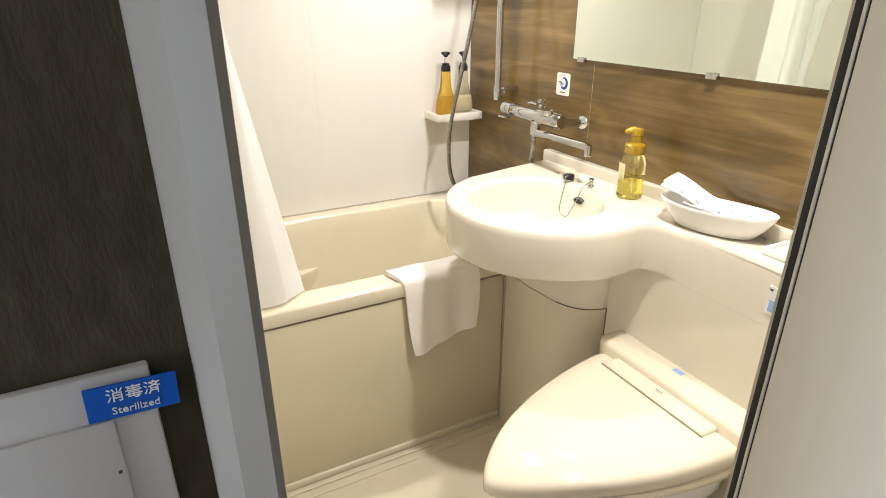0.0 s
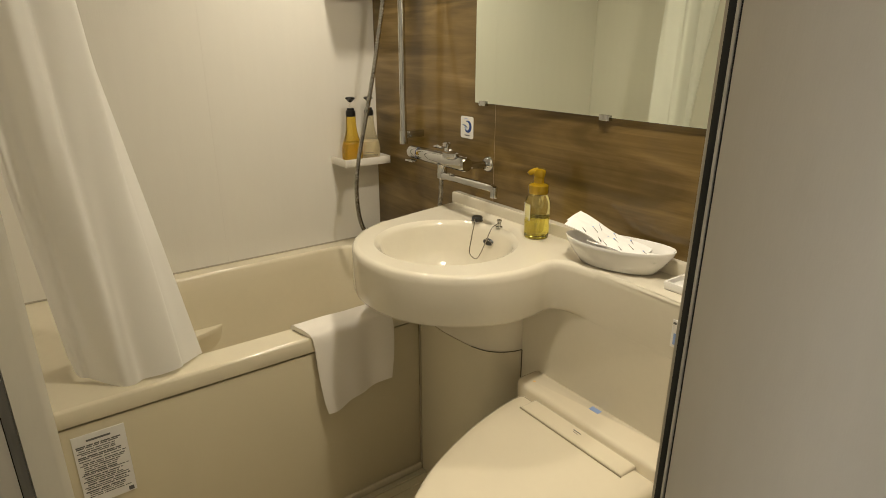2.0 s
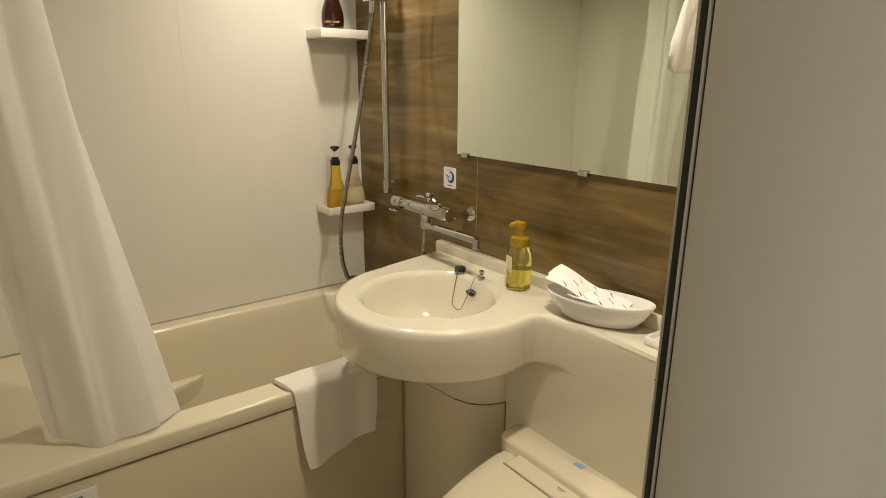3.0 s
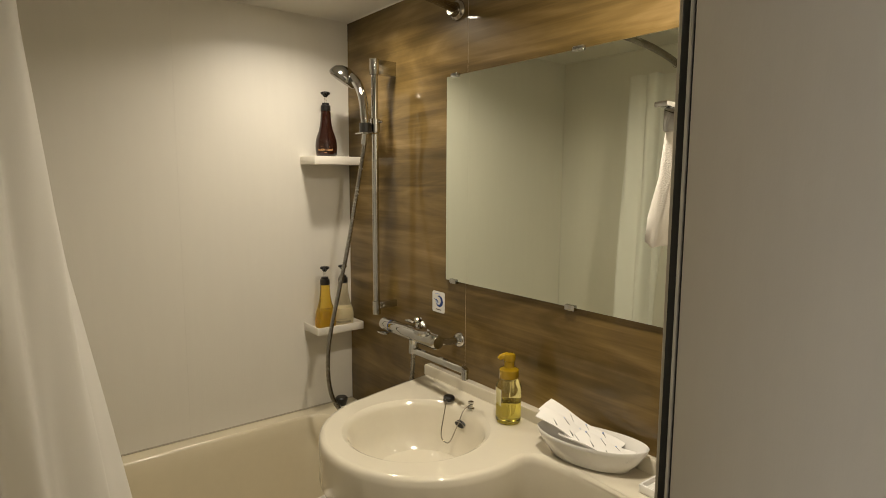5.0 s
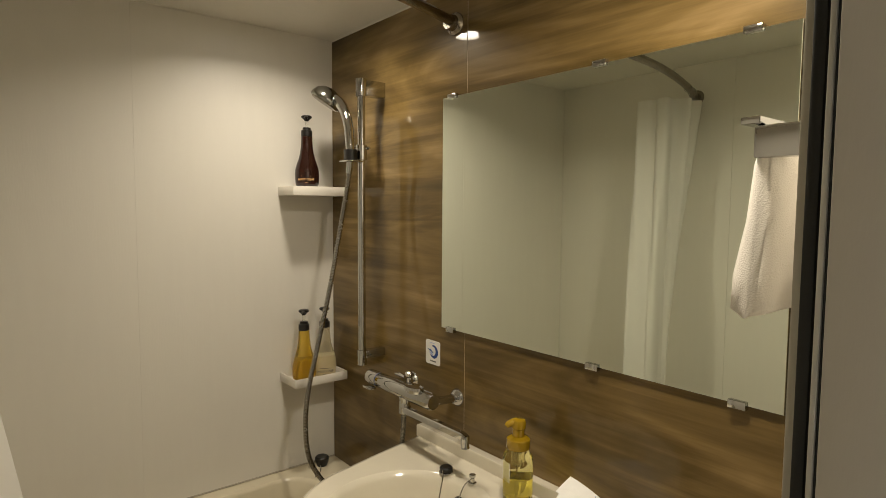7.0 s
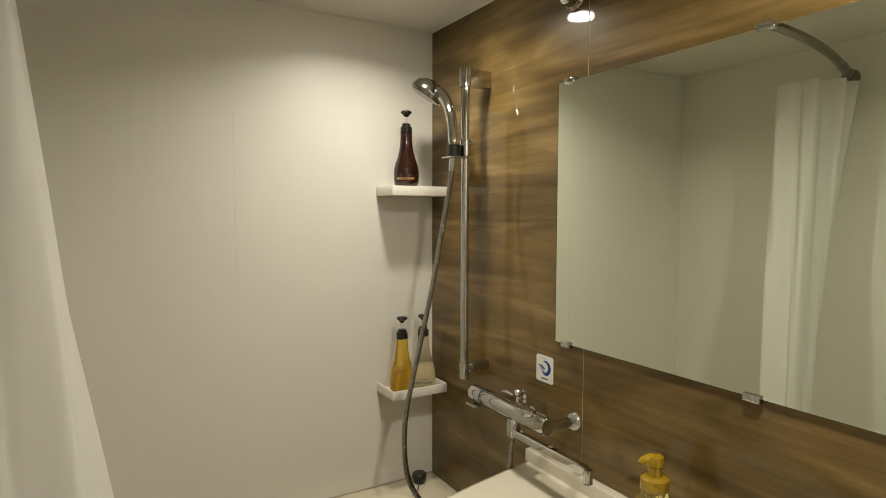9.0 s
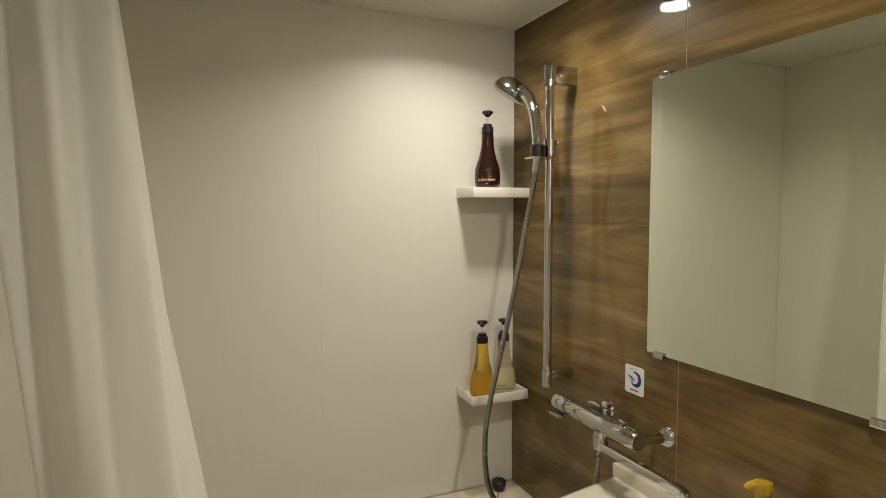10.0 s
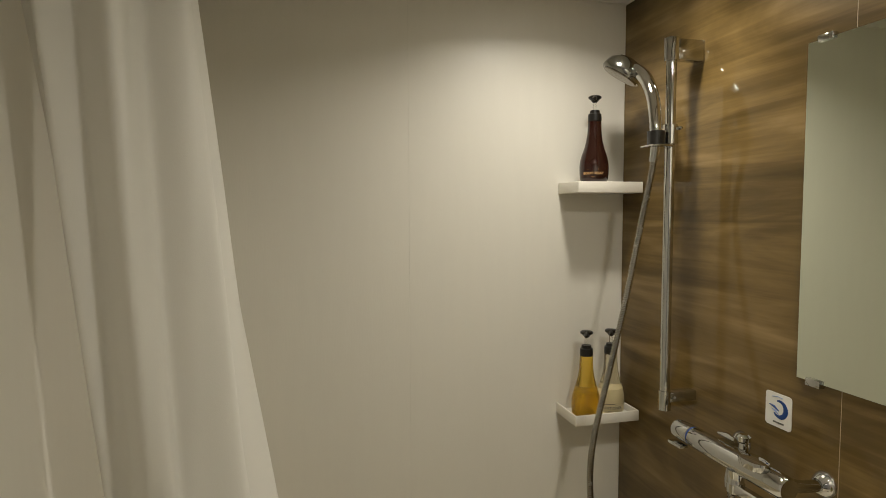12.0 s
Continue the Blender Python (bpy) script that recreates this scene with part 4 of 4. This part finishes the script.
part("foamer", lathe([(0.009, 0.075), (0.011, 0.080), (0.011, 0.105)], SA, 16), M_MILK, sb)
part("collar", lathe([(0.0235, 0.1102), (0.0245, 0.112), (0.0240, 0.130), (0.0205, 0.133), (0.0145, 0.135)], SA, 32), M_YPUMP, sb, "yellow screw collar")
part("pump_head", merge(lathe([(0.0125, 0.1352), (0.0125, 0.150), (0.0145, 0.152), (0.0155, 0.163), (0.0135, 0.168), (0.001, 0.170)], SA, 24),
                        tube([(SA[0] - 0.004, SA[1] + 0.004, SA[2] + 0.163), (SA[0] - 0.012, SA[1] + 0.006, SA[2] + 0.163), (SA[0] - 0.020, SA[1] + 0.009, SA[2] + 0.161), (SA[0] - 0.025, SA[1] + 0.011, SA[2] + 0.157)], [0.009, 0.0080, 0.0068, 0.0050], 12)), M_YPUMP, sb, "yellow pump head")
part("paper_label", wrapped(box(-0.014, 0.014, -0.020, 0.020, -0.0001, 0.0003), SA, 0.0306, 0.066, 1.0, 165), M_PAPER, sb, "cream paper label")

# ---- dish with paper packets ----
dish = thing("amenity_dish", (1.25, 0.955, DECK + 0.006), "white oval ceramic dish on the basin counter", "dish")
DA = radians(108)


def dish_ring(k, z, lift=0.0):
    pts = []
    for a in circ:
        u, v = 0.118 * k * math.cos(a), 0.055 * k * math.sin(a)
        pts.append((1.250 + u * math.cos(DA) - v * math.sin(DA), 0.950 + u * math.sin(DA) + v * math.cos(DA), DECK + z + lift * abs(math.cos(a)) ** 2))
    return pts


part("shell", loft([dish_ring(0.62, 0.0008), dish_ring(0.70, 0.004), dish_ring(0.85, 0.025), dish_ring(0.97, 0.044, 0.003), dish_ring(1.0, 0.052, 0.004), dish_ring(0.985, 0.0535, 0.004), dish_ring(0.96, 0.051, 0.004), dish_ring(0.86, 0.032, 0.002), dish_ring(0.72, 0.014), dish_ring(0.4, 0.010)]), M_CERAMIC, dish, smooth=60)


def packet(at, ang, tip, roll, w, l, seed):
    pk = thing("paper_packet", at, "white printed amenity paper packet lying in the dish", "packet", "", "paper packets")
    m = Matrix.Translation(at) @ Matrix.Rotation(radians(ang), 4, "Z") @ Matrix.Rotation(radians(tip), 4, "Y") @ Matrix.Rotation(radians(roll), 4, "X")
    rings = []
    for i in range(11):
        x = -l / 2 + l * i / 10
        z = 0.0035 * math.sin(i * 0.8 + seed) + 0.010 * (i / 10) ** 3
        k = 0.55 if i in (0, 10) else 1.0
        rings.append([(x, -w / 2, z - 0.001 * k), (x, 0, z - 0.0032 * k), (x, w / 2, z - 0.001 * k), (x, w / 2, z + 0.001 * k), (x, 0, z + 0.0042 * k), (x, -w / 2, z + 0.001 * k)])
    part("sheet", turn(loft(rings), m), M_PAPER, pk, smooth=30)
    for k in range(6):
        x = -l / 2 + l * (0.22 + 0.11 * k)
        y = -w * 0.24 + w * 0.48 * (k % 2)
        mm = m @ Matrix.Translation((x, y, 0.0035 * math.sin((0.22 + 0.11 * k) * 8 + seed) + 0.010 * (0.22 + 0.11 * k) ** 3 + 0.0034)) @ Matrix.Rotation(radians(-42), 4, "Z")
        part("print_bar", turn(box(-0.013, 0.009, -0.00045, 0.00045, -0.003, 0), mm), M_INK, pk)
        part("print_dot", turn(box(0.009, 0.0125, -0.0014, 0.0014, -0.003, 0), mm), M_INK if k % 2 else M_LBLUE, pk)
    return pk


packet((1.268, 0.992, DECK + 0.052), 100, -13, -12, 0.052, 0.185, 1)
packet((1.243, 0.984, DECK + 0.053), 110, -14, -4, 0.050, 0.170, 2)
packet((1.250, 0.935, DECK + 0.043), 104, -4, -6, 0.046, 0.150, 3)

tray = thing("soap_tray", (1.262, 0.765, DECK + 0.006), "small white rectangular dish on the counter", "tray")
part("base", box(1.228, 1.296, 0.715, 0.818, DECK + 0.0008, DECK + 0.007, 0.002), M_CERAMIC, tray)
for b in (box(1.226, 1.231, 0.713, 0.820, DECK + 0.0008, DECK + 0.017, 0.002), box(1.293, 1.298, 0.713, 0.820, DECK + 0.0008, DECK + 0.017, 0.002),
          box(1.231, 1.293, 0.713, 0.718, DECK + 0.0008, DECK + 0.017, 0.002), box(1.231, 1.293, 0.815, 0.820, DECK + 0.0008, DECK + 0.017, 0.002)):
    part("lip", b, M_CERAMIC, tray)

# ---- shower curtain and rod ----
ROD_Z = 2.041
rod_line = [(XW + (XE - XW) * k / 40, 1.485 - 0.10 * math.sin(math.pi * k / 40) ** 0.9, ROD_Z - 0.030 * (1 - k / 40) + 0.022 * math.sin(math.pi * k / 40)) for k in range(41)]
rod = thing("curtain_rod", (0.74, 1.42, ROD_Z), "curved metal shower curtain rod between the walls", "curtain rod")
part("bar", tube(rod_line, 0.0115, 18), M_ROD, rod)
for x, s, z in ((XW, 1, ROD_Z - 0.030), (XE, -1, ROD_Z)):
    part("flange", tube([(x, 1.485, z), (x + s * 0.006, 1.485, z), (x + s * 0.012, 1.484, z), (x + s * 0.028, 1.483, z)], [0.027, 0.026, 0.019, 0.016], 24), M_ROD, rod, "metal wall flange")


def curtain_mesh():
    top = spline([(0.168, 1.48, 0), (0.24, 1.455, 0), (0.315, 1.475, 0), (0.355, 1.54, 0), (0.31, 1.63, 0)], 20)
    low = spline([(0.262, 1.640, 0), (0.290, 1.545, 0), (0.365, 1.473, 0), (0.455, 1.470, 0), (0.512, 1.520, 0)], 20)
    nu, nv = len(top), 44
    bm = bmesh.new()
    rows = []
    for j in range(nv + 1):
        v = j / nv
        z = 1.990 + (RIM + 0.006 - 1.990) * v
        row = []
        for i in range(nu):
            u = i / (nu - 1)
            p = top[i].lerp(low[i], v ** 1.05)
            d = (top[min(i + 1, nu - 1)] - top[max(i - 1, 0)]).normalized()
            nrm = Vector((-d.y, d.x, 0))
            amp = 0.019 * (1 - 0.40 * v)
            fold = math.sin(2 * math.pi * (4.1 * u + 0.22 * math.sin(2.3 * v + 3 * u))) + 0.16 * math.sin(2 * math.pi * (9.3 * u + 0.6 * v) + 1.0)
            p = p + nrm * amp * fold
            dz = 0.006 * math.sin(9 * u + 1) * v * v
            row.append(bm.verts.new((max(p.x, XW + 0.006), p.y, z + dz)))
        rows.append(row)
    for a, b in zip(rows, rows[1:]):
        for i in range(nu - 1):
            bm.faces.new((a[i], a[i + 1], b[i + 1], b[i]))
    return bm, [r[-1].co.copy() for r in rows]


curtain = thing("shower_curtain", (0.33, 1.53, RIM), "white shower curtain drawn aside, its hem resting on the tub rim", "curtain")
cloth, side_edge = curtain_mesh()
part("cloth", cloth, M_CURTAIN, curtain, smooth=180)
part("side_hem", tube(side_edge, 0.0022, 8), M_CURTAIN, curtain, "stitched side hem")
for k in range(2):
    x, y, z = rod_line[3 + 2 * k]
    part("ring", tube([(x, y + 0.0135 * math.cos(a), z - 0.002 + 0.0140 * math.sin(a)) for a in circ] + [(x, y + 0.0135, z - 0.002)], 0.0010, 8), M_ROD, curtain, "metal curtain ring")

# ---- towel bar beside the door ----
TBY, TBZ = 0.632, 1.660
tb = thing("towel_bar", (1.09, TBY, TBZ), "chrome towel bar on the wall beside the door", "towel bar")
part("bar", box(0.972, 1.260, TBY - 0.005, TBY + 0.005, TBZ - 0.007, TBZ + 0.007, 0.003), M_CHROME, tb)
part("top_rail", box(0.955, 1.270, TBY + 0.004, TBY + 0.022, 1.683, 1.690, 0.002), M_CHROME, tb)
for x in (0.966, 1.262):
    part("bracket", box(x - 0.006, x + 0.006, YS, TBY + 0.012, TBZ - 0.007, 1.6825, 0.003), M_CHROME, tb)


def folded_towel():
    """A hand towel folded double and hung over the bar, plump at its folds."""
    half = [(0.004, 0.0), (0.010, -0.006), (0.016, -0.03), (0.020, -0.08), (0.024, -0.130), (0.022, -0.160), (0.010, -0.166)]
    ring = [(TBY + y, 1.678 + z) for y, z in half] + [(TBY - 0.8 * y, 1.678 + z * 0.98) for y, z in half[::-1]]
    cy = TBY
    rings = []
    for x, k in ((0.966, 0.25), (0.968, 0.6), (0.973, 0.85), (0.982, 1.0), (1.06, 0.97), (1.16, 1.0), (1.24, 0.98), (1.248, 0.7), (1.25, 0.3)):
        rings.append([(x - 0.030 * max(0, (1.678 - z) / 0.166) ** 1.6 + 0.002 * math.sin(60 * z), cy + (y - cy) * k, z) for y, z in ring])
    return loft(rings)


solo("hand_towel", folded_towel(), M_TOWEL, (1.08, TBY, 1.6), "white cotton hand towel hanging folded on the towel bar", "towel", smooth=80)

# ---- ceiling lights ----
for x, y in LAMPS:
    dl = thing("downlight", (x, y, ZC), "round recessed ceiling downlight, lit", "ceiling light", "", "bathroom downlights")
    part("trim_ring", lathe([(0.058, 0.0), (0.058, -0.004), (0.052, -0.007), (0.036, -0.005), (0.033, 0.0)], (x, y, ZC), 36), M_SHELF, dl, "white trim ring")
    part("bulb", lathe([(0.032, 0.0), (0.032, -0.003), (0.001, -0.0045)], (x, y, ZC - 0.0005), 32), M_GLOW, dl, "glowing lamp face")

# ---- switch plate with tape, beside the door in the hall ----
plate = thing("switch_plate", (0.150, YP, 1.25), "wide pale switch plate on the dark papered wall", "switch")
part("plate", box(0.0715, 0.2065, YP - 0.0050, YP, 1.228, 1.319, 0.0015), M_PLATE, plate)
part("button", box(0.0835, 0.1905, YP - 0.0072, YP - 0.0048, 1.236, 1.2985, 0.0010), M_PLATE, plate)
part("pin", tube([(0.1880, YP - 0.0070, 1.273), (0.1880, YP - 0.0078, 1.273)], 0.0008, 8), M_SEAM, plate)
tape = thing("notice_tape", (0.2045, YP - 0.0076, 1.30), "blue notice tape with white words stuck on the switch plate", "tape")
m = Matrix.Translation((0.1990, YP - 0.0079, 1.3075)) @ Matrix.Rotation(radians(2.0), 4, "Y")
part("strip", turn(box(-0.0165, 0.0165, -0.0005, 0.0005, -0.0078, 0.0078, 0.0002, 1), m), M_TAPE, tape)
part("lettering", turn(letters("消毒済", 0.0066, 0.0002), m @ Matrix.Translation((0.0007, -0.0007, 0.0026)) @ FACE_S), M_WHITE, tape, "white characters")
part("lettering", turn(letters("Sterilized", 0.0047, 0.0002), m @ Matrix.Translation((0.0007, -0.0007, -0.0042)) @ FACE_S), M_WHITE, tape, "white word")
